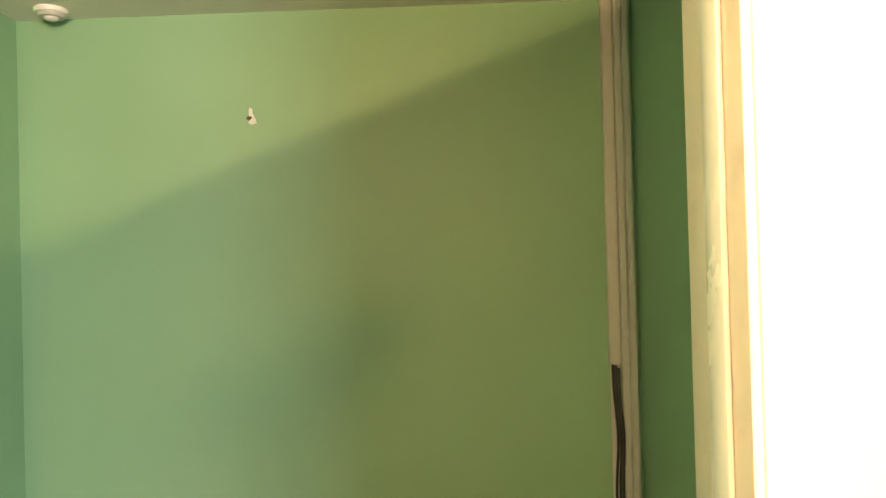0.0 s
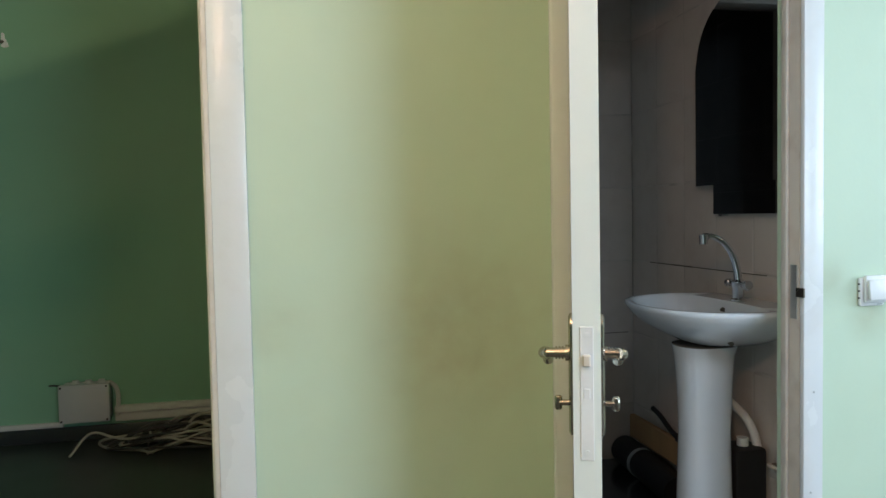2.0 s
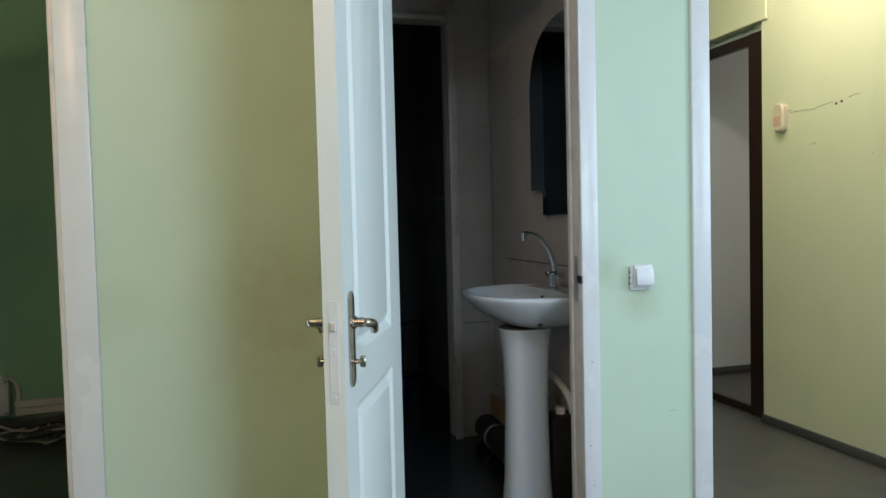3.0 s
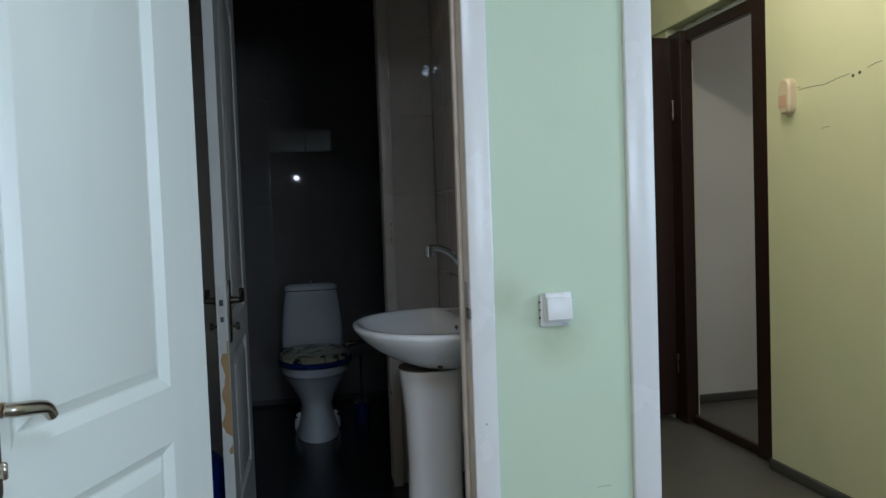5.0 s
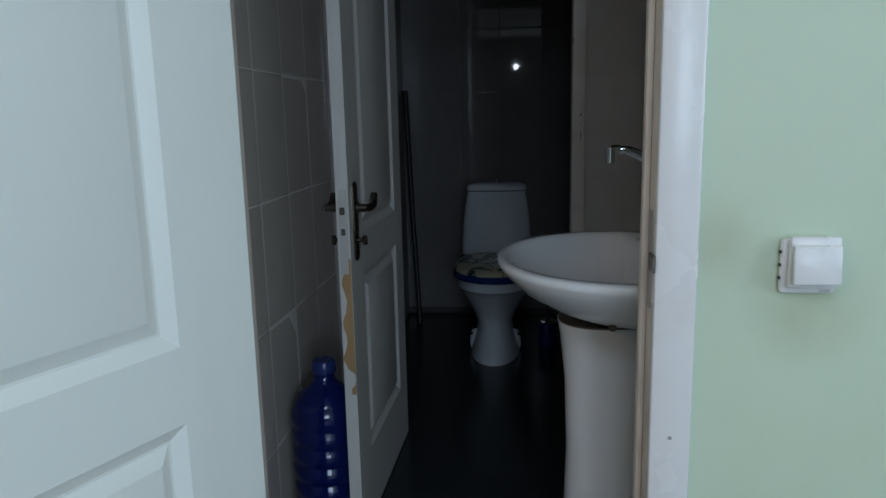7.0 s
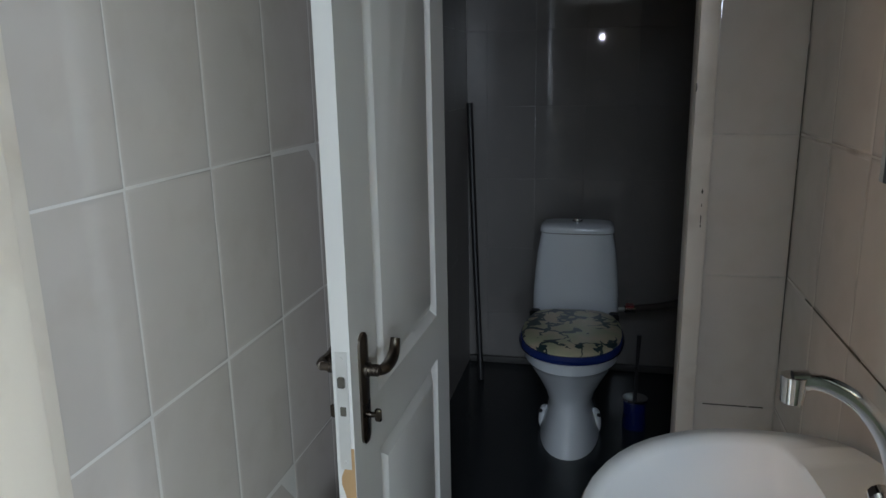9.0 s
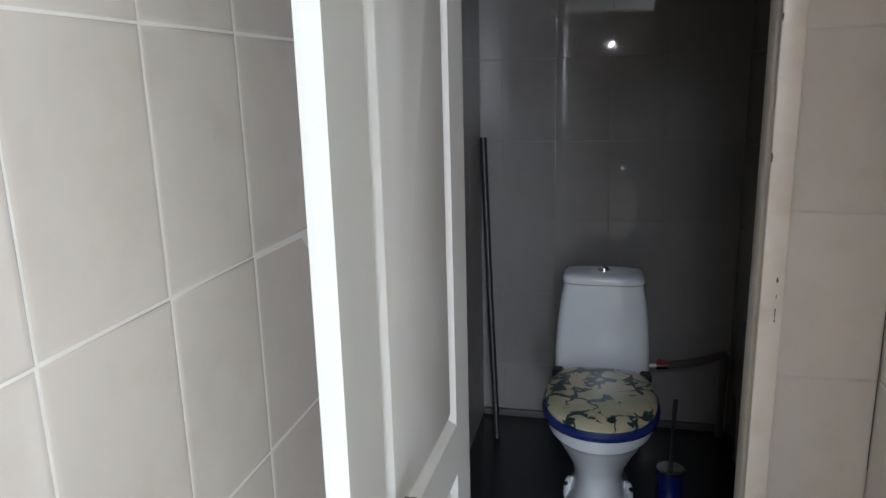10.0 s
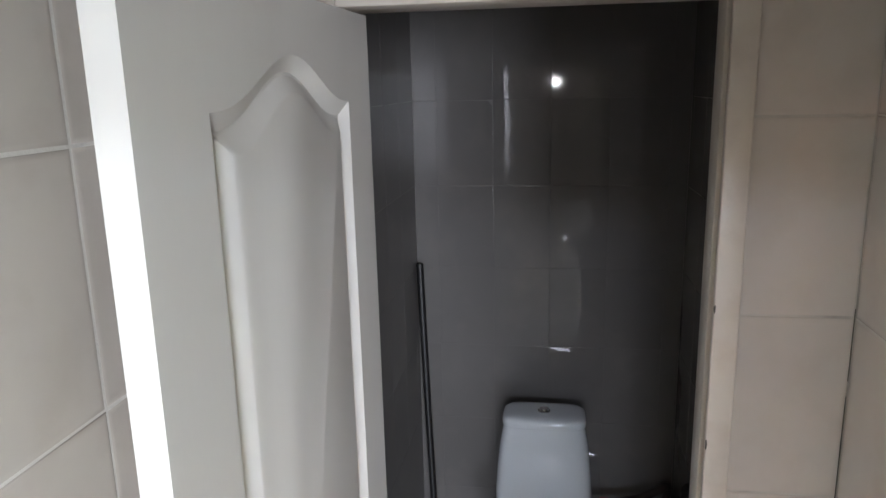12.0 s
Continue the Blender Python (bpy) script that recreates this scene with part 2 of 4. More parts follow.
# ---- building helpers ----
def link_mesh(name, bm, material, smooth=False):
    me = bpy.data.meshes.new(name)
    bmesh.ops.recalc_face_normals(bm, faces=bm.faces[:])
    bm.to_mesh(me)
    bm.free()
    me.materials.append(material)
    if smooth:
        me.shade_smooth()
        me.set_sharp_from_angle(angle=radians(smooth if smooth > 1 else 40))
    return new(name, me)


def part(name, bm, material, parent, label="", smooth=False):
    ob = link_mesh(name, bm, material, smooth)
    ob.parent = parent
    return tagged(ob, label)


def thing(name, label, category, m=None, group="", kind=""):
    ob = new(name)
    ob.empty_display_size = 0.1
    if m is not None:
        ob.matrix_world = m
    return tagged(ob, label, category, group, kind)


def box(lo, hi, bevel=0.0, bm=None, seg=1):
    bm = bm or bmesh.new()
    made = bmesh.ops.create_cube(bm, size=1)["verts"]
    for v in made:
        v.co = Vector([lo[i] + (v.co[i] + 0.5) * (hi[i] - lo[i]) for i in range(3)])
    if bevel:
        edges = {e for v in made for e in v.link_edges}
        bmesh.ops.bevel(bm, geom=list(edges), offset=bevel, segments=seg, affect="EDGES", profile=0.5)
    return bm


def tube(points, radius, bm=None, sides=10, caps=True):
    """A round bar along the points; radius is one number or one for each point."""
    bm = bm or bmesh.new()
    pts = [Vector(p) for p in points]
    radii = radius if isinstance(radius, (list, tuple)) else [radius] * len(pts)
    rings, side = [], None
    for i, p in enumerate(pts):
        ahead = (pts[min(i + 1, len(pts) - 1)] - pts[max(i - 1, 0)]).normalized()
        if side is None:
            side = ahead.orthogonal().normalized()
        side = (side - ahead * side.dot(ahead)).normalized()
        up = ahead.cross(side)
        rings.append([bm.verts.new(p + (side * math.cos(a) + up * math.sin(a)) * radii[i])
                      for a in (2 * math.pi * k / sides for k in range(sides))])
    for a, b in zip(rings, rings[1:]):
        for k in range(sides):
            bm.faces.new((a[k], a[(k + 1) % sides], b[(k + 1) % sides], b[k]))
    if caps:
        bm.faces.new(rings[0][::-1])
        bm.faces.new(rings[-1])
    return bm


def loft(rings, bm=None, cap_start=True, cap_end=True):
    """Skin over closed rings of equal count."""
    bm = bm or bmesh.new()
    made = [[bm.verts.new(p) for p in ring] for ring in rings]
    n = len(made[0])
    for a, b in zip(made, made[1:]):
        for k in range(n):
            bm.faces.new((a[k], a[(k + 1) % n], b[(k + 1) % n], b[k]))
    if cap_start:
        bm.faces.new(made[0][::-1])
    if cap_end:
        bm.faces.new(made[-1])
    return bm


def lathe(profile, centre=(0, 0, 0), sides=24, bm=None):
    """Turned body: profile of (radius, height)."""
    c = Vector(centre)
    rings = [[c + Vector((r * math.cos(a), r * math.sin(a), z)) for a in (2 * math.pi * k / sides for k in range(sides))]
             for r, z in profile]
    return loft(rings, bm)


def smooth_path(points, steps=8):
    """Catmull-Rom curve through the points."""
    p = [Vector(q) for q in points]
    p = [p[0] * 2 - p[1]] + p + [p[-1] * 2 - p[-2]]
    out = []
    for a, b, c, d in zip(p, p[1:], p[2:], p[3:]):
        for k in range(steps):
            t = k / steps
            out.append(0.5 * (2 * b + (c - a) * t + (2 * a - 5 * b + 4 * c - d) * t * t + (3 * b - a - 3 * c + d) * t ** 3))
    return out + [p[-2]]


def wall(name, boxes, material, label):
    bm = bmesh.new()
    for lo, hi in boxes:
        box(lo, hi, 0.0, bm)
    return tagged(link_mesh(name, bm, material), label, "wall", kind="structure")


# ---- the structure ----
TOP = 2.43              # ceiling
LEFT, RIGHT = -0.815, 0.193     # tiled walls of the washroom
BACK = 2.855            # tiled back wall of the toilet stall
STALL = 1.335           # washroom face of the stall's front wall
HEAD = 2.01             # door heads

tagged(link_mesh("floor", box((-3.8, -6.8, -0.1), (3.6, 0.06, 0)), LINOLEUM),
                    "dull brown-grey linoleum floor of the hall", "floor", kind="structure")
tagged(link_mesh("floor_corridor", box((0.45, 0.06, -0.1), (3.6, 3.2, 0)), LINOLEUM),
       "dull brown-grey linoleum floor of the corridor", "floor", kind="structure")
tagged(link_mesh("floor_green_room", box((-3.8, 0.06, -0.1), (-0.93, 2.5, -0.002)), DARK_FLOOR),
       "very dark linoleum floor of the green room", "floor", kind="structure")
tagged(link_mesh("floor_washroom", box((-0.93, 0.06, -0.1), (0.45, 3.2, 0.0)), WET_FLOOR),
       "dark slate-coloured shiny washroom floor", "floor", kind="structure")
tagged(link_mesh("ceiling", box((-3.8, -6.8, TOP), (3.6, 3.2, TOP + 0.1)), CEILING),
       "plain off-white painted ceiling", "ceiling", kind="structure")
# unseen dark sheet, added to dim the upper part of the stall
tagged(link_mesh("ceiling_light_absorber", box((-0.93, 0.116, TOP - 0.012), (0.455, 2.999, TOP - 0.004)), DUSKY),
       "unseen dark sheet under the washroom ceiling that cuts bounced light", "ceiling", kind="structure")

FACE = 0.008            # green paint; the casings stand a little proud of it
wall("wall_front", [((-3.8, FACE, 0), (-2.83, 0.185, TOP)), ((-2.83, FACE, 2.40), (-1.43, 0.185, TOP)),
                    ((-1.43, FACE, 0), (-0.93, 0.185, TOP)), ((-0.93, FACE, 0), (-0.6445, 0.115, TOP)),
                    ((-0.6445, FACE, HEAD), (0.012, 0.115, TOP)), ((0.012, FACE, 0), (0.455, 0.115, TOP))],
     PALE_GREEN, "pale green gloss-painted wall, scuffed round the openings")
wall("wall_green_room_north", [((-3.8, 2.28, 0), (-0.93, 2.45, TOP))], DEEP_GREEN, "deep green gloss-painted wall above a dark plinth")
wall("wall_green_room_west", [((-3.8, 0.185, 0), (-3.645, 2.28, TOP))], DEEP_GREEN, "deep green gloss-painted side wall")
wall("wall_green_room_east", [((-1.016, 0.185, 0), (-0.93, 2.28, TOP))], DEEP_GREEN, "deep green gloss-painted return wall")
wall_left = wall("wall_washroom_left", [((-0.93, 0.115, 0), (LEFT - 0.0007, 3.0, TOP))], GROUT_LIGHT, "wall of tall beige glazed tiles with pale joints")
wall_right = wall("wall_washroom_right", [((RIGHT + 0.0007, 0.115, 0), (0.44, 3.0, TOP))], GROUT_DARK, "wall of beige glazed tiles with soiled joints")
wall_back = wall("wall_stall_back", [((LEFT, BACK + 0.0007, 0), (RIGHT, 3.0, TOP))], GROUT_STALL, "shiny tiled back wall of the toilet stall, its colour darkened for shade")
wall_stall = wall("wall_stall_front", [((LEFT, STALL + 0.0007, 0), (-0.655, STALL + 0.095, TOP)), ((-0.655, STALL + 0.0007, HEAD + 0.03), (0.01, STALL + 0.095, TOP)),
                                       ((0.01, STALL + 0.0007, 0), (RIGHT, STALL + 0.095, TOP))], GROUT_DARK, "narrow tiled wall in front of the toilet stall")
wall("wall_corridor_west", [((0.44, 0.115, 0), (0.455, 3.0, TOP))], PALE_GREEN, "pale green wall along the corridor")
wall("wall_corridor_north", [((0.44, 3.0, 0), (1.55, 3.1, TOP))], WHITE_WALL, "plain wall at the corridor's end")
wall("wall_corridor_east", [((1.53, -0.47, HEAD), (1.68, 0.20, TOP)), ((1.53, 0.20, 0), (1.68, 1.05, TOP)),
                            ((1.53, 1.05, 2.02), (1.68, 1.845, TOP)), ((1.53, 1.845, 0), (1.68, 3.0, TOP))], YELLOW, "pale yellow painted wall with old drill marks")
wall("wall_hall_east", [((2.65, -6.6, 0), (2.85, -2.8, TOP)), ((2.65, -2.8, 0), (2.85, -1.2, 0.75)), ((2.65, -2.8, 2.25), (2.85, -1.2, TOP)), ((2.65, -1.2, 0), (2.85, -0.47, TOP)),
                        ((1.53, -0.60, 0), (2.65, -0.47, TOP))], PALE_GREEN, "pale green painted hall wall round the window")
# west and south hall walls are unseen; dark colours cut bounce and tile reflections
wall("wall_hall_west", [((-3.8, -6.6, 0), (-3.65, 0.0, TOP))], DEEP_GREEN, "deep green painted hall wall")
wall("wall_hall_south", [((-3.8, -6.8, 0), (0.55, -6.6, TOP)), ((0.55, -6.8, 0), (2.65, -6.6, 0.75)), ((0.55, -6.8, 2.25), (2.65, -6.6, TOP)), ((2.65, -6.8, 0), (2.85, -6.6, TOP))], DUSKY,
     "unseen hall wall round the window, made dark to cut reflections")
wall("wall_back_room_north", [((1.68, 2.06, 0), (3.6, 2.2, TOP))], WHITE_WALL, "plain off-white wall of the room behind the brown door")
wall("wall_back_room_south", [((1.68, 0.2, 0), (3.6, 0.35, TOP))], WHITE_WALL, "plain off-white wall of the room behind the brown door")
wall("wall_back_room_east", [((3.4, 0.35, 0), (3.6, 0.40, TOP)), ((3.4, 0.40, 0), (3.6, 2.0, 0.75)), ((3.4, 0.40, 2.25), (3.6, 2.0, TOP)), ((3.4, 2.0, 0), (3.6, 2.06, TOP))], WHITE_WALL, "plain off-white wall of the room behind the brown door")
wall("wall_side_closet", [((1.68, -0.47, 0), (1.80, 0.2, TOP))], WHITE_WALL, "plain wall behind the closed white door")

# yellow plaster lies thicker above the brown door and ends in a small step
tagged(link_mesh("trim_plaster", box((1.512, 1.000, 2.015), (1.5295, 2.4, TOP - 0.002), 0.004), YELLOW),
              "stepped yellow plaster over the doorway", "plaster", kind="structure")


def casing(name, lo, hi, label, material=WHITE_PAINT, bevel=0.006):
    return tagged(link_mesh(name, box(lo, hi, bevel, seg=2), material, smooth=40), label, "trim", kind="structure")


# opening to the green room: casing and deep jamb
casing("trim_green_opening_east", (-1.431, -0.006, 0), (-1.356, 0.012, 2.425), "glossy white-painted flat casing of the opening", WHITE_PAINT, 0.003)
casing("trim_green_jamb_east", (-1.443, -0.003, 0), (-1.4305, 0.190, 2.40), "worn cream-painted jamb of the opening", CREAM_PAINT, 0.003)
casing("trim_green_stop_east", (-1.452, 0.045, 0), (-1.4435, 0.10, 2.40), "rounded white-painted stop on the jamb", WHITE_PAINT, 0.004)
casing("trim_green_opening_west", (-2.90, -0.006, 0), (-2.825, 0.012, 2.425), "glossy white-painted flat casing of the opening")
casing("trim_green_opening_head", (-2.825, -0.006, 2.385), (-1.431, 0.012, 2.425), "glossy white-painted head casing of the opening")
# washroom doorway
casing("trim_washroom_casing_east", (-0.001, -0.006, 0), (0.058, 0.012, HEAD + 0.06), "white-painted door casing with nail holes")
casing("trim_washroom_casing_west", (-0.668, -0.006, 0), (-0.622, 0.012, HEAD + 0.06), "white-painted door casing in the door's shade")
casing("trim_washroom_casing_head", (-0.622, -0.006, HEAD - 0.001), (-0.001, 0.012, HEAD + 0.06), "white-painted head casing over the door")
casing("trim_washroom_jamb_east", (0.0, 0.0125, 0), (0.0118, 0.075, HEAD), "cream-painted door jamb", CREAM_PAINT, 0.003)
casing("trim_washroom_stop_east", (-0.010, 0.050, 0), (0.0, 0.072, HEAD), "cream-painted door stop", CREAM_PAINT, 0.003)
casing("trim_washroom_jamb_west", (-0.642, 0.0125, 0), (-0.604, 0.070, HEAD), "cream-painted door jamb", CREAM_PAINT, 0.003)
casing("trim_washroom_reveal_west", (-0.6435, 0.0705, 0), (-0.634, 0.1155, HEAD), "cream-painted inner edge of the door frame", CREAM_PAINT, 0.003)
casing("trim_washroom_jamb_head", (-0.604, 0.0125, HEAD - 0.014), (0.0, 0.12, HEAD - 0.0015), "cream-painted head of the door frame", CREAM_PAINT, 0.003)
# corner trim between front wall and corridor
casing("trim_corridor_corner", (0.391, -0.006, 0), (0.459, 0.012, TOP - 0.003), "white-painted flat corner trim")
casing("trim_corridor_corner_return", (0.4555, 0.0122, 0), (0.4715, 0.10, TOP - 0.003), "white-painted side of the corner trim")
# stall doorway
casing("trim_stall_jamb_east", (-0.012, 1.318, 0), (0.0105, 1.43, HEAD + 0.03), "chipped cream jamb of the stall doorway", CREAM_PAINT, 0.004)
casing("trim_stall_lip_east", (-0.029, 1.305, 0), (0.012, 1.3175, HEAD + 0.05), "narrow chipped cream strip round the stall doorway", CREAM_PAINT, 0.004)
casing("trim_stall_stop_east", (-0.026, 1.365, 0), (-0.012, 1.425, HEAD + 0.02), "cream door stop", CREAM_PAINT, 0.004)
casing("trim_stall_jamb_west", (-0.656, 1.318, 0), (-0.630, 1.43, HEAD + 0.03), "cream jamb of the stall doorway", CREAM_PAINT, 0.004)
casing("trim_stall_head", (-0.630, 1.318, HEAD + 0.005), (-0.012, 1.43, HEAD + 0.03), "cream head of the stall doorway", CREAM_PAINT, 0.004)


def skirting(name, lo, hi, label, material=PLINTH):
    return tagged(link_mesh(name, box(lo, hi, 0.006, seg=2), material, smooth=40), label, "baseboard", kind="structure")


skirting("baseboard_corridor", (1.512, 0.262, 0), (1.5295, 1.048, 0.045), "low dark grey skirting along the yellow wall")
skirting("baseboard_green_north", (-3.64, 2.258, -0.002), (-1.020, 2.2795, 0.068), "nearly black painted plinth below the green wall", DARK_FLOOR)
skirting("baseboard_green_west", (-3.6445, 0.21, -0.002), (-3.624, 2.256, 0.068), "nearly black painted plinth below the green wall", DARK_FLOOR)
skirting("baseboard_stall", (LEFT + 0.004, BACK - 0.022, 0), (RIGHT - 0.004, BACK - 0.002, 0.032), "low dark plinth behind the toilet")
skirting("baseboard_front", (0.0585, -0.004, 0), (0.390, 0.0075, 0.05), "low dark grey skirting under the light switch")
skirting("baseboard_back_room", (1.69, 2.044, 0), (3.39, 2.0595, 0.05), "dark skirting in the room behind the brown door")


# ---- doors ----
def bell(u0, u1, low, high, count=22):
    """Arched panel head: an ogee from the shoulders up to the crown."""
    out = []
    for k in range(count + 1):
        s = k / count
        out.append((u1 + (u0 - u1) * s, low + (high - low) * (0.5 - 0.5 * math.cos(2 * math.pi * s)) ** 1.2))
    return out


def panel_leaf(width, height, thick, stile=0.105, stile_free=0.105):
    """Moulded two-panel leaf, arched above; u from the hinge edge, v through the leaf, z up."""
    bm = bmesh.new()
    low, mid_a, mid_b, shoulder, crown = 0.205, 0.688, 0.793, 1.872, 1.930
    u0, u1 = stile, width - stile_free

    def upper(d):
        return [(u0 + d, mid_b + d), (u1 - d, mid_b + d)] + bell(u0 + d, u1 - d, shoulder - d, crown - d)

    def lower(d):
        return [(u0 + d, low + d), (u1 - d, low + d), (u1 - d, mid_a - d), (u0 + d, mid_a - d)]

    for side in (0, 1):
        v0 = 0.0 if side == 0 else thick
        sign = 1 if side == 0 else -1

        def add(points, depth):
            return [bm.verts.new((p[0], v0 + sign * depth, p[1])) for p in points]

        for quad in (((0, 0.008), (u0, 0.008), (u0, height), (0, height)), ((u1, 0.008), (width, 0.008), (width, height), (u1, height)),
                     ((u0, 0.008), (u1, 0.008), (u1, low), (u0, low)), ((u0, mid_a), (u1, mid_a), (u1, mid_b), (u0, mid_b))):
            bm.faces.new(add(quad, 0.0))
        head = bell(u0, u1, shoulder, crown)
        top = [(p[0], height) for p in head]
        a, b = add(head, 0.0), add(top, 0.0)
        for k in range(len(head) - 1):
            bm.faces.new((a[k], a[k + 1], b[k + 1], b[k]))
        for grow in (upper, lower):
            outline = grow(0.0)
            rings = [add(grow(d), depth) for d, depth in ((0.0, 0.0), (0.003, 0.002), (0.019, 0.0115), (0.023, 0.0115), (0.042, 0.002), (0.045, 0.001))]
            n = len(outline)
            for p, q in zip(rings, rings[1:]):
                for k in range(n):
                    bm.faces.new((p[k], p[(k + 1) % n], q[(k + 1) % n], q[k]))
            bm.faces.new(rings[-1])
    rim = [(0, 0.008), (width, 0.008), (width, height), (0, height)]
    for k in range(4):
        p, q = rim[k], rim[(k + 1) % 4]
        bm.faces.new([bm.verts.new(c) for c in ((p[0], 0, p[1]), (q[0], 0, q[1]), (q[0], thick, q[1]), (p[0], thick, p[1]))])
    bmesh.ops.remove_doubles(bm, verts=bm.verts[:], dist=0.0001)
    return bm


def rounded_plate(u, v, z0, z1, half, depth, bm=None):
    """Long backplate with rounded ends and a domed front, standing off the plane v towards depth's sign."""
    outline = []
    for k in range(13):
        a = math.pi * k / 12
        outline.append((u + half * math.cos(a), z1 - half + half * math.sin(a)))
    for k in range(13):
        a = math.pi + math.pi * k / 12
        outline.append((u + half * math.cos(a), z0 + half + half * math.sin(a)))
    c = ((u, (z0 + z1) / 2))
    rings = [[(p[0], v, p[1]) for p in outline], [(p[0], v + depth * 0.6, p[1]) for p in outline],
             [(u + (p[0] - u) * 0.6, v + depth, c[1] + (p[1] - c[1]) * 0.95) for p in outline]]
    return loft(rings, bm)


def handle_set(door, width, thick, metal, strip_paint, z=0.865, backset=0.052, curl=-1):
    u = width - backset
    for v, s, side in ((0.0, -1, "hall"), (thick, 1, "room")):
        plate = part("handle_plate", rounded_plate(u, v, z - 0.132, z + 0.064, 0.019, 0.007 * s), metal, door, "worn metal handle plate", smooth=35)
        lever = tube([(u, v + s * 0.006, z), (u, v + s * 0.012, z)], 0.013, sides=14)
        for k in range(3):
            tube([(u, v + s * (0.015 + 0.005 * k), z), (u, v + s * (0.0175 + 0.005 * k), z)], 0.0105, lever, 14)
        off = 0.046 if side == "hall" else 0.034
        drops = (-0.001, -0.002, 0.007, 0.026) if curl > 0 else (0.003, 0.009, 0.016, 0.030)
        reach = (0.014, 0.048, 0.072, 0.084)
        tube([(u, v + s * 0.010, z), (u, v + s * (off - 0.004), z)], [0.0085, 0.0075], lever, 12)
        tube(smooth_path([(u, v + s * (off - 0.006), z)] + [(u - r, v + s * (off - 0.001 * k), z + d * curl) for k, (r, d) in enumerate(zip(reach, drops))], 5),
             [0.0085 + 0.002 * math.sin(math.pi * k / 20) for k in range(21)], lever, 12)
        part("lever", lever, metal, door, "curved metal lever", smooth=50)
        knob = tube([(u, v + s * 0.006, z - 0.080), (u, v + s * 0.022, z - 0.080)], 0.005, sides=10)
        box((u - 0.004, min(v + s * 0.018, v + s * 0.030), z - 0.092), (u + 0.004, max(v + s * 0.018, v + s * 0.030), z - 0.068), 0.003, knob)
        part("thumb_turn", knob, metal, door, "small metal thumb turn", smooth=40)
    strip = box((width, thick * 0.5 - 0.010, z - 0.155), (width + 0.0015, thick * 0.5 + 0.010, z + 0.050), 0.0006)
    lock = part("lock_strip", strip, strip_paint, door, "scratched lock strip")
    part("latch_bolt", box((width + 0.001, thick * 0.5 - 0.006, z - 0.010), (width + 0.008, thick * 0.5 + 0.006, z + 0.008), 0.002), STAIN_DARK if metal is BRONZE else CREAM_PAINT, lock)
    part("dead_bolt", box((width + 0.001, thick * 0.5 - 0.005, z - 0.060), (width + 0.0025, thick * 0.5 + 0.005, z - 0.044), 0.001), STAIN_DARK if metal is BRONZE else strip_paint, lock)
    for dz in (0.038, -0.142):
        part("screw", tube([(width + 0.001, thick * 0.5, z + dz), (width + 0.003, thick * 0.5, z + dz)], 0.0035, sides=10), strip_paint, lock)


def panel_door(name, m, width, height, thick, paint, metal, label, hinges=True, stiles=(0.105, 0.105), curl=-1):
    door = thing(name, label, "door", m, kind="structure")
    part("leaf", panel_leaf(width, height, thick, *stiles), paint, door, smooth=25)
    if metal:
        handle_set(door, width, thick, metal, WHITE_PAINT if metal is NICKEL else PALE_METAL, curl=curl)
    if hinges:
        for z in (0.25, 1.05, 1.78):
            hinge = tube([(-0.006, -0.004, z - 0.045), (-0.006, -0.004, z + 0.045)], 0.006, sides=10)
            box((-0.004, -0.0015, z - 0.045), (0.022, 0.0005, z + 0.045), 0.0, hinge)
            part("hinge", hinge, STEEL, door, smooth=40)
    return door


def swing(x, y, dx, dy):
    """Pose of a leaf hinged at (x, y) that runs towards (dx, dy)."""
    return Matrix.Translation((x, y, 0)) @ Matrix.Rotation(math.atan2(dy, dx), 4, "Z")


# washroom door, swung out into the hall; its inner face looks to the corridor
# leaf's v axis is to the left of its run, so v = thick is the washroom face
D1 = Vector((-0.381, -0.925)).normalized()
door_1 = panel_door("door_1", swing(-0.574 + 0.042 * D1.y, -0.0225 - 0.042 * D1.x, D1.x, D1.y), 0.618, 2.0, 0.042, DOOR_WHITE, NICKEL,
                    "white moulded panel door standing open into the hall", hinges=False, stiles=(0.135, 0.093))
door_2 = panel_door("door_2", swing(-0.609, 1.311, -0.022, -1.0), 0.652, 2.0, 0.031, DOOR_GREY, BRONZE,
                    "greyish white panel door of the stall, half open with a chipped edge", stiles=(0.112, 0.122), curl=1)

# raw wood shows where the paint has come off the stall door's edge
random.seed(4)
chip = [(0.030, 0.403), (0.030, 0.748)]
for k in range(27):
    chip.append((0.008 + 0.005 * math.sin(k * 0.9) + 0.007 * random.random() - (0.006 if 14 < k < 20 else 0) + (0.012 if k > 21 else 0), 0.748 - 0.345 * k / 26))
patch = loft([[(0.6518, v, z) for v, z in chip], [(0.6534, v, z) for v, z in chip]])
part("bare_patch", patch, BARE_WOOD, door_2, "bare brown wood under peeled paint")

# flat steel strike on the washroom door's jamb
strike = thing("strike_plate", "small tarnished strike plate on the door jamb", "lock plate", pose(-0.0015, 0.032, 0.875))
part("plate", box((-0.0008, -0.012, -0.07), (0.0015, 0.012, 0.07), 0.0006), STEEL, strike)
part("lip", box((-0.004, -0.042, -0.012), (0.0012, -0.012, 0.012), 0.0012), BRONZE, strike, "dark bent lip")

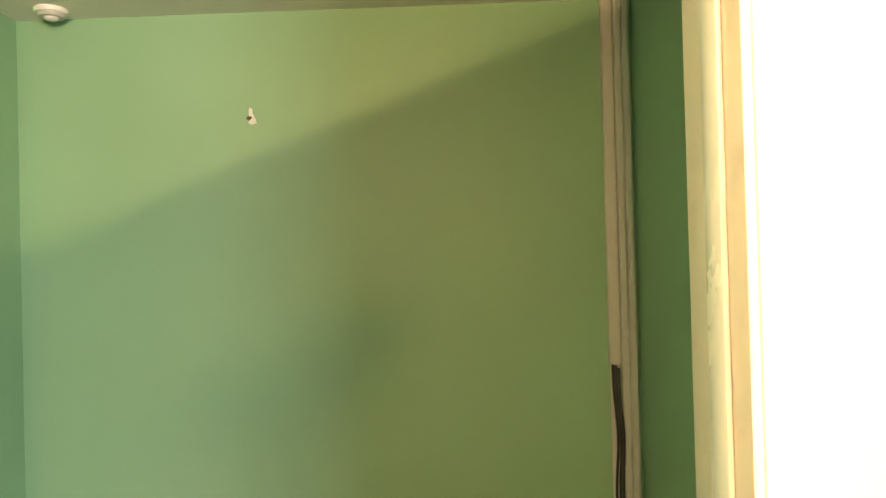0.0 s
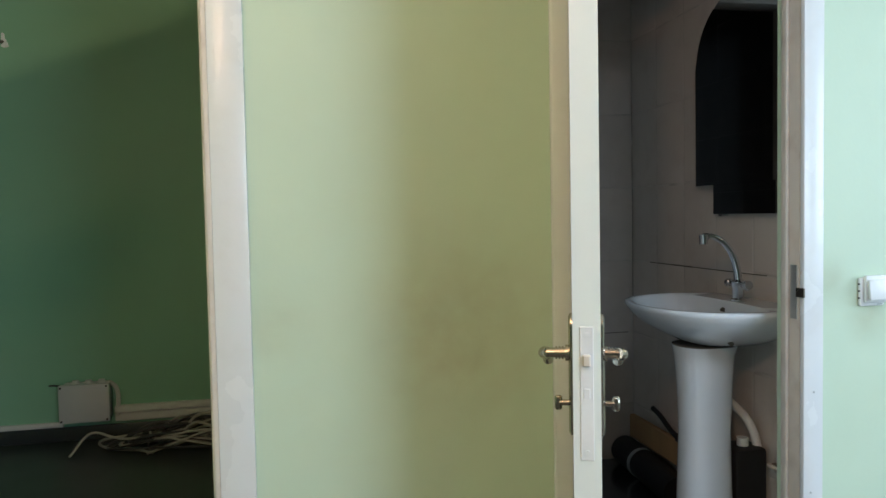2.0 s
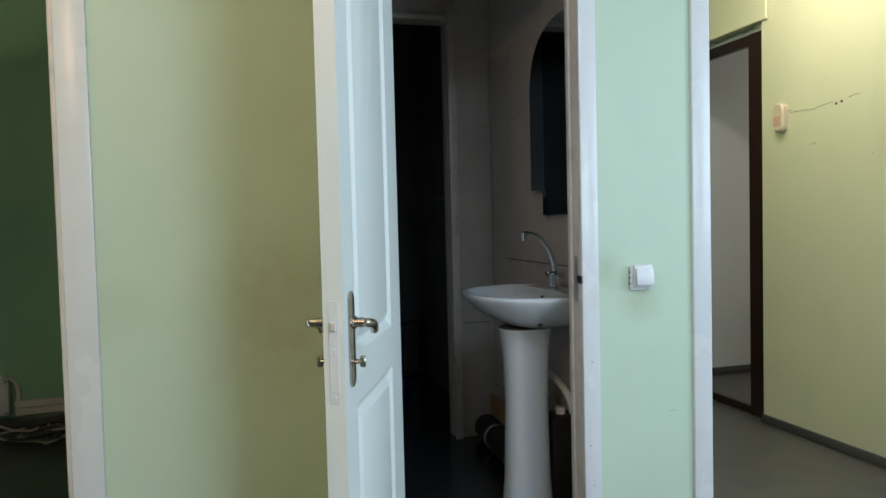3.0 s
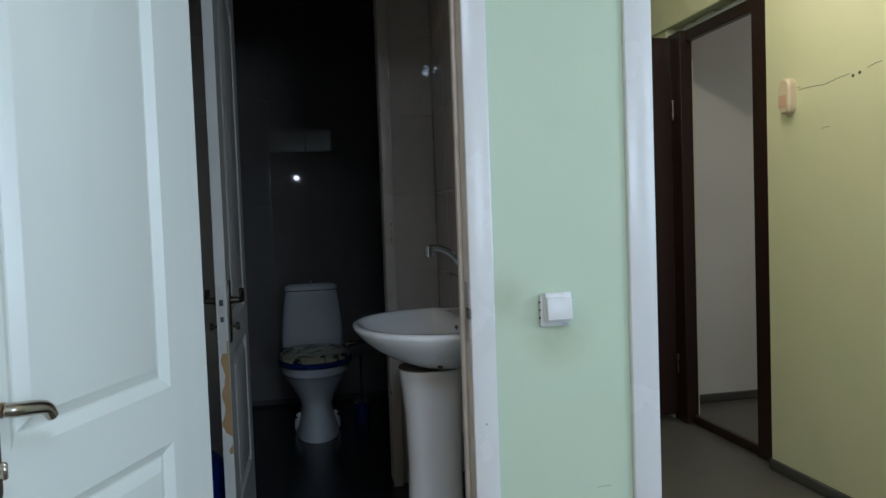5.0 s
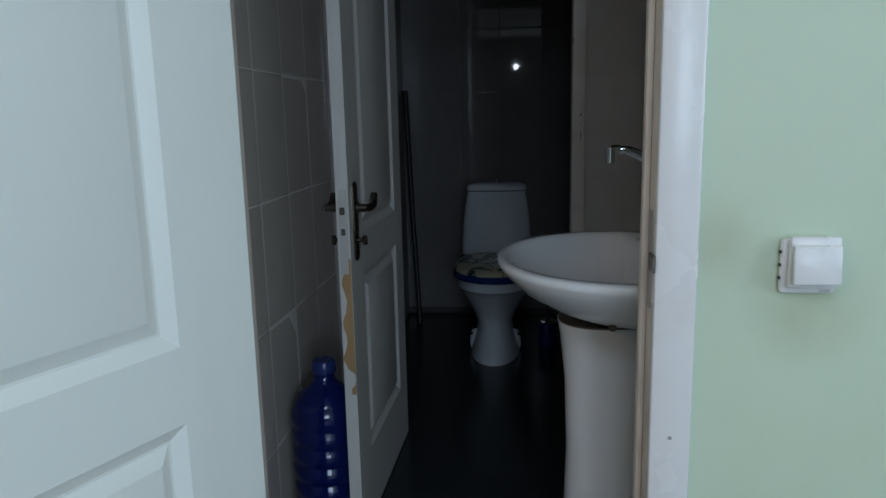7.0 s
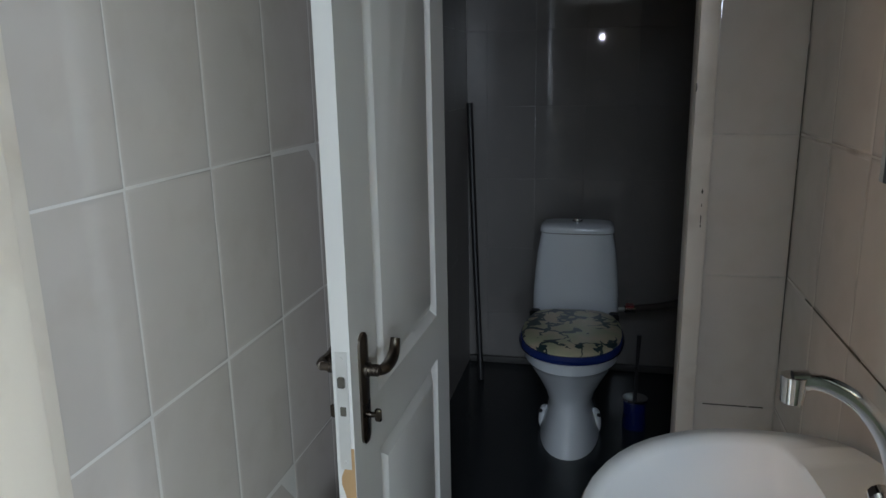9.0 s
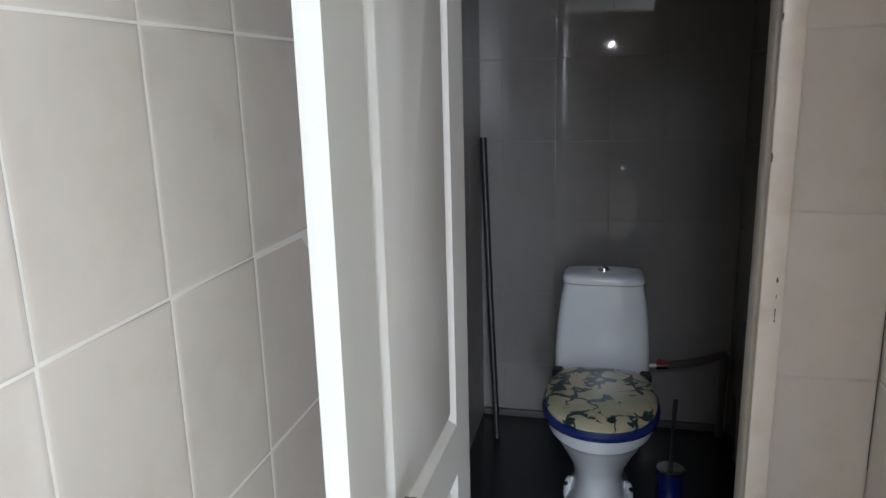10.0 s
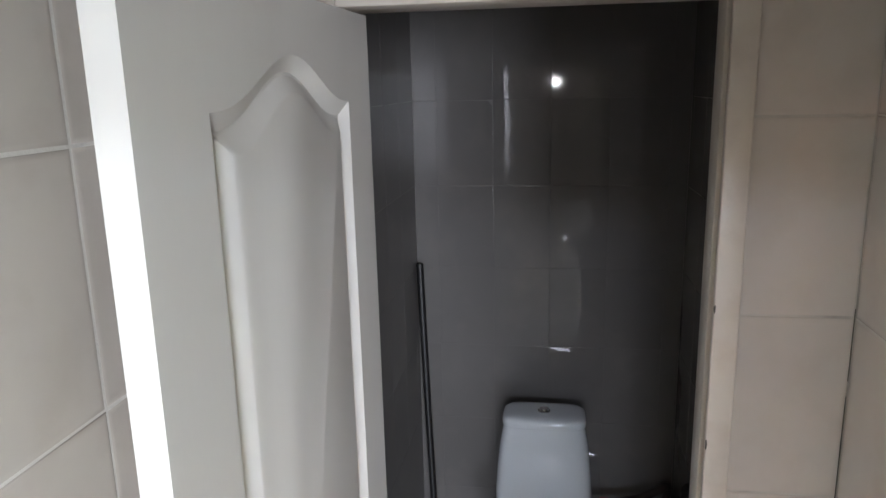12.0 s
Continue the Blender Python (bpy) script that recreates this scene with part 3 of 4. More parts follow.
for z in (0.42, 1.33, 1.80):
    tagged(link_mesh("hinge_knuckle", tube([(-0.6185, 0.0005, z - 0.035), (-0.6185, 0.0005, z - 0.002), (-0.6185, 0.0005, z + 0.002), (-0.6185, 0.0005, z + 0.035)], [0.004, 0.0042, 0.0046, 0.004], sides=10), STEEL, smooth=50),
           "small steel hinge knuckle in the gap beside the door", "hinge", "hinges of the washroom door")

# closed white door in the yellow wall
door_3 = panel_door("door_3", swing(1.545, -0.42, 0.0, 1.0), 0.665, 1.99, 0.036, DOOR_WHITE, None, "closed white moulded panel door in the yellow wall", hinges=False, stiles=(0.11, 0.13))
casing("trim_door_3_north", (1.523, 0.246, 0), (1.5435, 0.262, HEAD), "thin white casing strip of the closed door", WHITE_PAINT, 0.003)


# ---- brown doorway at the corridor's end ----
def brown_doorway():
    jambs = thing("door_frame", "dark brown stained door frame with a high threshold", "door frame", kind="structure")
    part("jamb", box((1.560, 1.052, 0), (1.660, 1.188, 1.985), 0.003), BROWN_DOOR, jambs)
    part("jamb", box((1.535, 1.720, 0), (1.600, 1.843, 1.985), 0.003), BROWN_DOOR, jambs)
    part("head", box((1.565, 1.189, 1.93), (1.600, 1.719, 1.985), 0.003), BROWN_DOOR, jambs)
    part("threshold", box((1.565, 1.189, 0), (1.600, 1.719, 0.045), 0.006), BROWN_DOOR, jambs, "worn dark threshold")
    foam = bmesh.new()
    random.seed(9)
    for k in range(16):
        y = 1.07 + 0.72 * k / 15
        box((1.565, y - 0.03, 1.985), (1.64 + 0.02 * random.random(), y + 0.028, 1.998 + 0.02 * random.random()), 0.004, foam)
    part("packing", foam, GREY_PLASTIC, jambs, "crumbling packing over the frame")
    leaf = thing("door_4", "dark brown wooden door standing open in the corridor", "door", pose(1.522, 1.79, 0), kind="structure")
    part("leaf", box((-0.70, 0.0, 0.035), (-0.002, 0.04, 1.965), 0.004), BROWN_DOOR, leaf)
    for z in (0.3, 1.6):
        part("hinge", tube([(0.004, -0.004, z - 0.05), (0.004, -0.004, z + 0.05)], 0.007, sides=8), BRONZE, leaf)


brown_doorway()


# ---- hall behind the walker ----
def hall_window(name, m, half=0.80):
    w = thing(name, "white-framed hall window with daylight behind it", "window", m, kind="structure")
    side = half - 0.06
    for lo, hi in (((-half, -0.05, 0.75), (-side, 0.03, 2.25)), ((side, -0.05, 0.75), (half, 0.03, 2.25)), ((-0.03, -0.05, 0.81), (0.03, 0.03, 2.19)),
                   ((-side, -0.05, 0.75), (side, 0.03, 0.81)), ((-side, -0.05, 2.19), (side, 0.03, 2.25))):
        part("window_frame", box(lo, hi, 0.006), WHITE_PAINT, w)
    for lo, hi in ((-side, -0.03), (0.03, side)):
        pane = part("pane", box((lo, -0.012, 0.81), (hi, -0.006, 2.19)), PANE, w)
        pane.visible_shadow = False
    part("window_sill", box((-half + 0.01, 0.03, 0.71), (half - 0.01, 0.16, 0.748), 0.008), WHITE_PAINT, w)


hall_window("window_1", pose(1.60, -6.7, 0), 1.05)
hall_window("window_2", pose(2.75, -2.0, 0, 0, 0, 90))
# unseen window of the back room, added round its fill light
hall_window("added_window_3", pose(3.5, 1.2, 0, 0, 0, 90))


def ceiling_lamp(m, label):
    c = thing("ceiling_lamp", label, "lamp", m)
    part("base", lathe([(0.001, -0.03), (0.07, -0.03), (0.075, -0.02), (0.075, 0.0), (0.001, 0.0)]), WHITE_PLASTIC, c, smooth=40)
    part("socket", lathe([(0.001, -0.07), (0.02, -0.07), (0.022, -0.03), (0.001, -0.03)], sides=16), WHITE_PLASTIC, c, smooth=40)


ceiling_lamp(pose(0.95, 0.45, TOP), "small round lamp on the corridor ceiling")
ceiling_lamp(pose(-1.9, -2.4, TOP), "small round lamp on the hall ceiling")


# fixed stand-in for the light the walker carries; makes the glint in the tiles
def glint_lamp(m, height):
    f = thing("added_floor_lamp", "added lamp with a small lit globe, standing in for the walker's light", "lamp", m)
    part("base", lathe([(0.001, 0.0), (0.12, 0.0), (0.12, 0.012), (0.03, 0.022), (0.001, 0.024)]), BRONZE, f, smooth=40)
    part("pole", tube([(0, 0, 0.02), (0, 0, height - 0.068)], 0.010), BRONZE, f, smooth=50)
    part("socket", lathe([(0.001, height - 0.07), (0.020, height - 0.07), (0.018, height - 0.020), (0.001, height - 0.018)], sides=16), BRONZE, f, smooth=40)
    part("globe", lathe([(0.001, height - 0.02)] + [(0.02 * math.sin(a), height - 0.02 * math.cos(a)) for a in (math.pi * k / 14 for k in range(1, 14))] + [(0.001, height + 0.02)]), BULB, f, "small lit globe", smooth=60)


def added_bowl_lamp(m, height, tilt):
    """Unseen uplight, added for the slanted light edge: the open bowl leans to one side."""
    f = thing("added_floor_lamp", "unseen bronze floor lamp added to light the upper green wall", "lamp", m)
    part("base", lathe([(0.001, 0.0), (0.13, 0.0), (0.13, 0.012), (0.03, 0.024), (0.001, 0.026)]), BRONZE, f, smooth=40)
    part("pole", tube([(0, 0, 0.02), (0, 0, height - 0.09)], 0.011), BRONZE, f, smooth=50)
    bowl = lathe([(0.012, -0.085), (0.06, -0.075), (0.11, -0.045), (0.135, -0.012), (0.131, -0.012), (0.105, -0.040), (0.056, -0.068), (0.014, -0.076)], sides=32)
    bowl.transform(Matrix.Translation((0, 0, height)) @ Matrix.Rotation(-tilt, 4, "Y"))
    part("bowl", bowl, WHITE_PLASTIC, f, smooth=40)


glint_lamp(pose(-0.30, -6.2, 0), 1.90)
added_bowl_lamp(pose(-2.05, -1.2, 0), 1.925, math.atan(0.385))


def light_panel():
    p = thing("ceiling_light", "flat square light panel on the hall ceiling", "lamp", pose(-0.15, -1.9, TOP))
    part("housing", box((-0.34, -0.34, -0.030), (0.34, 0.34, 0.0), 0.003), WHITE_PLASTIC, p)
    for lo, hi in (((-0.35, -0.35, -0.038), (0.35, -0.335, -0.0305)), ((-0.35, 0.335, -0.038), (0.35, 0.35, -0.0305)), ((-0.35, -0.334, -0.038), (-0.335, 0.334, -0.0305)), ((0.335, -0.334, -0.038), (0.35, 0.334, -0.0305))):
        part("frame", box(lo, hi, 0.002), WHITE_PLASTIC, p)


light_panel()


# ---- green room ----
def detector():
    d = thing("ceiling_detector", "round white detector on the green room's ceiling", "detector", pose(-3.42, 2.16, TOP))
    part("base", lathe([(0.001, -0.018), (0.062, -0.018), (0.066, -0.01), (0.066, 0.0), (0.001, 0.0)]), WHITE_PLASTIC, d, smooth=40)
    part("ring", lathe([(0.03, -0.034), (0.048, -0.034), (0.054, -0.018), (0.03, -0.018)]), GREY_PLASTIC, d, smooth=40)
    part("dome", lathe([(0.001, -0.046), (0.02, -0.044), (0.03, -0.034), (0.03, -0.018), (0.001, -0.018)]), WHITE_PLASTIC, d, smooth=50)


detector()


def junction_box():
    b = thing("junction_box", "grey plastic junction box low on the green wall", "junction box", pose(-2.31, 2.28, 0.20))
    part("body", box((-0.108, -0.072, -0.092), (0.108, 0.0, 0.092), 0.008, seg=2), GREY_PLASTIC, b, smooth=40)
    part("lid", box((-0.117, -0.098, -0.095), (0.117, -0.071, 0.095), 0.007, seg=2), GREY_PLASTIC, b, smooth=40)
    for x in (-0.105, 0.105):
        for z in (-0.083, 0.083):
            part("screw", tube([(x, -0.098, z), (x, -0.1005, z)], 0.005, sides=10), BLACK, b)
    for x in (-0.05, 0.01, 0.07):
        part("gland", lathe([(0.022, 0.0), (0.022, 0.006), (0.017, 0.008), (0.015, 0.016), (0.001, 0.017)], (x, -0.04, 0.090), 14), TRUNKING, b, smooth=40)
    part("cable_stub", tube(smooth_path([(-0.105, -0.05, 0.082), (-0.15, -0.04, 0.087), (-0.175, -0.03, 0.085)], 4), 0.004), CABLE_DARK, b)
    part("side_flap", tube(smooth_path([(0.108, -0.04, 0.09), (0.135, -0.03, 0.06), (0.142, -0.02, 0.0), (0.135, -0.02, -0.09)], 4), 0.011, sides=8), TRUNKING, b, "cable sleeve down the box's side")


junction_box()


def trunk(name, lo, hi, label):
    t = thing(name, label, "cable trunking")
    part("channel", box(lo, hi, 0.002), TRUNKING, t)
    v = [max(hi[i] - lo[i] for i in range(3)) == hi[i] - lo[i] for i in range(3)]
    c_lo, c_hi = list(lo), list(hi)
    c_hi[1] = lo[1]
    c_lo[1] = lo[1] - 0.004
    for i in (0, 2):
        if not v[i]:
            c_lo[i], c_hi[i] = lo[i] + 0.006, hi[i] - 0.006
    part("cover", box(c_lo, c_hi, 0.0015), TRUNKING, t)
    return t


trunk("cable_trunking", (-2.87, 2.262, 0.069), (-2.432, 2.2795, 0.094), "dusty white cable trunking along the plinth")
trunk("cable_trunking", (-2.185, 2.250, 0.126), (-1.020, 2.2795, 0.162), "dusty white cable trunking along the green wall")
trunk("cable_trunking", (-2.185, 2.258, 0.082), (-1.020, 2.2795, 0.122), "dusty white cable trunking along the green wall")
trunk("cable_trunking", (-1.146, 2.254, 0.90), (-1.098, 2.2795, TOP - 0.002), "upright white cable trunking in the corner")
trunk("cable_trunking", (-1.096, 2.246, 0.152), (-1.064, 2.2795, TOP - 0.002), "upright white cable trunking in the corner")
trunk("cable_trunking", (-1.062, 2.252, 0.152), (-1.032, 2.2795, TOP - 0.002), "upright white cable trunking in the corner")
part("back_channel", box((-1.142, 2.274, 0.152), (-1.100, 2.2795, 0.899)), TRUNKING, thing("open_trunking", "open cable trunking with its cover missing", "cable trunking"))
drop = thing("hanging_cable", "dark cables hanging out of the corner trunking", "cable")
random.seed(12)
for k in range(3):
    x = -1.134 + 0.012 * k
    part("strand", tube(smooth_path([(x, 2.262, 0.905 - 0.01 * k), (x, 2.250, 0.80 - 0.02 * k), (x + 0.01, 2.238, 0.6), (x - 0.012 + 0.02 * random.random(), 2.234, 0.36), (x + 0.02, 2.228, 0.2),
                                     (x + 0.05 * k, 2.19, 0.008)], 6), 0.006, sides=8), CABLE_DARK, drop)


def cable_heap():
    heap = thing("cable_heap", "tangled heap of pale and dark cables on the floor", "cables", pose(-1.68, 2.06, 0))
    random.seed(21)
    for k in range(22):
        loose = k > 13
        cx, cy = (random.uniform(-0.28, 0.30), random.uniform(-0.08, 0.10)) if loose else (random.uniform(-0.10, 0.14), random.uniform(-0.06, 0.03))
        rx, ry = (random.uniform(0.12, 0.30), random.uniform(0.06, 0.13)) if loose else (random.uniform(0.30, 0.47), random.uniform(0.10, 0.17))
        a0, turn = random.uniform(0, 6.28), random.uniform(4.0, 9.0) if loose else random.uniform(5.0, 6.6)
        pts = []
        for i in range(9):
            a = a0 + turn * i / 8
            grow = 1 + 0.12 * math.sin(i * 1.7 + k)
            x = max(-0.62, min(0.60, cx + rx * grow * math.cos(a)))
            y = max(-0.24, min(0.165, cy + ry * grow * math.sin(a)))
            z = 0.008 + max(0.0, 0.11 * random.random() * (1 - abs(x) / 0.6) + 0.02 * random.random())
            pts.append((x, y, z if 0 < i < 8 else 0.007))
        part("strand", tube(smooth_path(pts, 7), random.choice((0.005, 0.006, 0.0075)), sides=7), CABLE_DARK if k % 2 == 1 else CABLE, heap)
    part("strand", tube(smooth_path([(0.2, 0.12, 0.01), (-0.1, 0.05, 0.05), (-0.4, -0.05, 0.06), (-0.56, -0.02, 0.09), (-0.64, -0.10, 0.008)], 7), 0.006, sides=7), CABLE, heap)
    part("strand", tube(smooth_path([(0.3, 0.14, 0.01), (0.38, 0.12, 0.14), (0.50, 0.10, 0.15), (0.60, 0.08, 0.05), (0.62, 0.02, 0.008)], 7), 0.005, sides=7), CABLE_DARK, heap)


cable_heap()


def plaster_chip():
    c = thing("plaster_chip", "small torn patch of bright plaster in the green wall", "chip", pose(-2.63, 2.28, 1.985))
    random.seed(6)
    for k in range(7):
        x, z = random.uniform(-0.018, 0.018), -0.026 + 0.009 * k
        w = 0.020 - 0.0018 * k
        flake = [(x * 0.5 + w * math.cos(a) * random.uniform(0.6, 1.1), z + 0.010 * math.sin(a) * random.uniform(0.6, 1.2)) for a in (2 * math.pi * i / 7 for i in range(7))]
        part("flake", loft([[(u, 0.0, q) for u, q in flake], [(u * 0.9, -0.002 - 0.004 * random.random(), q) for u, q in flake]]), STAIN_DARK if k == 2 else WHITE_PLASTIC, c)


plaster_chip()


# ---- on the pale green and yellow walls ----
def light_switch():
    s = thing("light_switch", "white plastic light switch with a scuffed wall below", "light switch", pose(0.203, FACE, 0.873))
    part("base_plate", box((-0.037, -0.012, -0.040), (0.037, 0.0, 0.036), 0.006, seg=2), WHITE_PLASTIC, s, smooth=40)
    part("surround", box((-0.030, -0.024, -0.030), (0.036, -0.0125, 0.041), 0.005, seg=2), WHITE_PLASTIC, s, smooth=40)
    rocker = box((-0.028, -0.033, -0.022), (0.033, -0.0245, 0.030), 0.003, seg=2)
    for v in rocker.verts:
        v.co.y += 0.10 * (0.030 - v.co.z) * (-0.9)
    part("rocker", rocker, WHITE_PLASTIC, s, smooth=40)
    for z in (-0.018, 0.000, 0.018):
        for x in (-0.0375, 0.0375):
            part("clip_slot", box((x - 0.0012, -0.010, z - 0.002), (x + 0.0012, -0.005, z + 0.002)), BLACK, s)
    part("mark", box((0.014, -0.0130, -0.0365), (0.028, -0.0121, -0.0335)), GREY_PLASTIC, s)


light_switch()


def wall_sounder():
    s = thing("door_chime", "beige plastic chime box with a pinkish label on the yellow wall", "chime", pose(1.53, 0.905, 1.518))
    outline = []
    for k in range(32):
        a = 2 * math.pi * k / 32
        c, q = math.cos(a), math.sin(a)
        outline.append((0.034 * math.copysign(abs(c) ** 0.6, c), 0.068 * math.copysign(abs(q) ** 0.6, q)))
    part("body", loft([[(0.0, u, w) for u, w in outline], [(-0.026, u, w) for u, w in outline], [(-0.034, u * 0.8, w * 0.9) for u, w in outline]]), BEIGE_PLASTIC, s, smooth=40)
    part("label", box((-0.0355, -0.020, -0.042), (-0.0335, 0.026, 0.005), 0.0006), PINK_TAPE, s, "peeling pinkish label")
    part("button", box((-0.012, -0.012, -0.076), (-0.002, 0.014, -0.066), 0.003), BEIGE_PLASTIC, s)


wall_sounder()
marks = thing("drill_marks", "two drill holes and old scratches in the yellow wall", "marks")
for y, z in ((0.585, 1.535), (0.555, 1.540)):
    part("hole", tube([(1.5305, y, z), (1.5285, y, z)], 0.006, sides=10), STAIN_DARK, marks)
for y0, y1, z0, z1 in ((0.86, 0.72, 1.535, 1.53), (0.72, 0.60, 1.53, 1.545), (0.52, 0.46, 1.55, 1.558), (0.88, 0.85, 1.542, 1.545), (0.74, 0.70, 1.372, 1.375), (0.40, 0.395, 1.30, 1.302)):
    part("scratch", tube([(1.5295, y0, z0), (1.5295, (y0 + y1) / 2, (z0 + z1) / 2 + 0.003), (1.5295, y1, z1)], 0.0009, sides=5), STAIN_DARK, marks)
for x, z in ((0.028, 0.62), (0.020, 0.36), (0.030, 0.235)):
    tagged(link_mesh("nail_head", tube([(x, -0.0055, z), (x, -0.0072, z)], 0.003, sides=8), STEEL), "small rusty nail head in the door casing", "nail")
tagged(link_mesh("wall_scratch", tube([(0.30, FACE, 0.438), (0.325, FACE - 0.0005, 0.440), (0.335, FACE, 0.439)], 0.0006, sides=5), SCRATCH), "short dark scratch in the pale green wall", "mark")


# ---- washroom ----
def oval(cx, cy, front, back, half, z, p_front=2.0, p_back=2.0, count=48, axis=0):
    """Closed outline, longer or squarer on one side; axis 0 faces -x, axis 1 faces -y."""
    pts = []
    for k in range(count):
        a = 2 * math.pi * k / count
        c, s = math.cos(a), math.sin(a)
        p = p_back if c > 0 else p_front
        u = math.copysign(abs(c) ** (2 / p), c) * (back if c > 0 else front)
        v = math.copysign(abs(s) ** (2 / p), s) * half
        pts.append(Vector((cx + u, cy + v, z)) if axis == 0 else Vector((cx - v, cy + u, z)))
    return pts


def sink():
    s = thing("pedestal_sink", "white porcelain sink on a tall pedestal against the tiles", "sink")
    y = 0.445
    rings = []
    for z, f, b, h in ((0.668, 0.07, 0.15, 0.075), (0.690, 0.125, 0.158, 0.145), (0.712, 0.170, 0.160, 0.200), (0.740, 0.215, 0.160, 0.245), (0.768, 0.245, 0.161, 0.275),
                       (0.786, 0.260, 0.161, 0.290), (0.796, 0.264, 0.161, 0.294), (0.802, 0.260, 0.160, 0.290)):
        rings.append(oval(0.03, y, f, b, h, z, 2.15, 3.6))
    for z, f, b, h in ((0.802, 0.246, 0.048, 0.262), (0.795, 0.238, 0.044, 0.254), (0.765, 0.215, 0.036, 0.228), (0.730, 0.165, 0.020, 0.170), (0.706, 0.09, 0.0, 0.09), (0.700, 0.045, -0.012, 0.03)):
        rings.append([Vector((p.x, p.y, p.z)) for p in oval(0.03, y, f, b, h, z, 2.1, 2.6)])
    part("basin", loft(rings), PORCELAIN, s, smooth=60)
    ped = [oval(-0.030, 0.43, f, b, h, z, 2.2, 3.0, 32) for z, f, b, h in
           ((0.0, 0.080, 0.10, 0.085), (0.03, 0.077, 0.10, 0.081), (0.12, 0.070, 0.095, 0.074), (0.40, 0.062, 0.09, 0.066), (0.55, 0.067, 0.095, 0.070), (0.64, 0.076, 0.10, 0.078), (0.672, 0.082, 0.11, 0.084))]
    part("pedestal", loft(ped), PORCELAIN, s, smooth=60)
    part("pedestal_joint", loft([oval(-0.030, 0.43, 0.080, 0.11, 0.082, z, 2.2, 3.0, 32) for z in (0.6705, 0.6745)]), STAIN_DARK, s, "dark gap under the basin")
    part("drain", lathe([(0.001, 0.0), (0.030, 0.001), (0.032, 0.004), (0.024, 0.005), (0.020, 0.002), (0.001, 0.001)], (-0.01, y, 0.701), 20), CHROME, s, "chrome drain", smooth=50)
    part("overflow", tube([(0.066, y + 0.01, 0.768), (0.073, y + 0.01, 0.772)], 0.011, sides=14), STAIN_DARK, s, "dark overflow hole")
    part("side_hole", tube([(-0.02, y - 0.172, 0.697), (-0.02, y - 0.14, 0.712)], 0.007, sides=12), STAIN_DARK, s)


sink()


def sink_tap():
    t = thing("sink_tap", "chrome swan-neck mixer tap on the sink", "tap", pose(0.107, 0.432, 0.802))
    part("body", lathe([(0.001, 0.0), (0.024, 0.0), (0.024, 0.006), (0.018, 0.010), (0.018, 0.042), (0.021, 0.046), (0.021, 0.062), (0.012, 0.070), (0.001, 0.072)], sides=20), CHROME, t, smooth=40)
    neck = tube(smooth_path([(0, 0, 0.055), (-0.005, 0.0, 0.10), (-0.020, 0.002, 0.148), (-0.048, 0.005, 0.186), (-0.080, 0.008, 0.204), (-0.104, 0.010, 0.207)], 6),
                [0.0125 - 0.004 * k / 30 for k in range(31)], sides=14)
    tube([(-0.114, 0.010, 0.212), (-0.114, 0.010, 0.182)], [0.014, 0.0125], neck, 14)
    tube([(-0.100, 0.010, 0.207), (-0.116, 0.010, 0.206)], 0.011, neck, 12)
    part("spout", neck, CHROME, t, smooth=50)
    for side in (-1, 1):
        arm = tube([(0.0, side * 0.015, 0.052), (0.0, side * 0.045, 0.052)], 0.008, sides=12)
        tube([(0.0, side * 0.042, 0.052), (0.0, side * 0.056, 0.055)], [0.016, 0.014], arm, 12)
        part("handwheel", arm, CHROME, t, smooth=40)


sink_tap()


def mirror():
    m = thing("wall_mirror", "arched frameless wall mirror over a lower mirror strip", "mirror")
    c, half = 0.425, 0.345
    arch = [(c - half, 1.178), (c + half, 1.178), (c + half, 1.59)]
    for k in range(1, 25):
        a = math.pi * k / 25
        arch.append((c + half * 0.985 * math.copysign(abs(math.cos(a)) ** 0.75, math.cos(a)), 1.59 + 0.235 * math.sin(a)))
    arch.append((c - half, 1.59))
    part("arched_glass", loft([[(0.167, u, z) for u, z in arch], [(0.162, u, z) for u, z in arch]]), MIRROR, m)
    part("backing", loft([[(0.190, c + (u - c) * 0.97, 1.40 + (z - 1.40) * 0.97) for u, z in arch], [(0.1675, c + (u - c) * 0.97, 1.40 + (z - 1.40) * 0.97) for u, z in arch]]), DUSKY, m, "dark backing board")
    part("lower_glass", box((0.169, c - 0.245, 1.077), (0.174, c + 0.245, 1.30), 0.0008), MIRROR, m)
    part("lower_backing", box((0.1745, c - 0.240, 1.082), (0.190, c + 0.240, 1.186), 0.001), DUSKY, m, "dark backing board")
    for y in (c - 0.2, c + 0.2):
        part("clip", box((0.1675, y - 0.012, 1.070), (0.192, y + 0.012, 1.0765), 0.001), CHROME, m)


mirror()


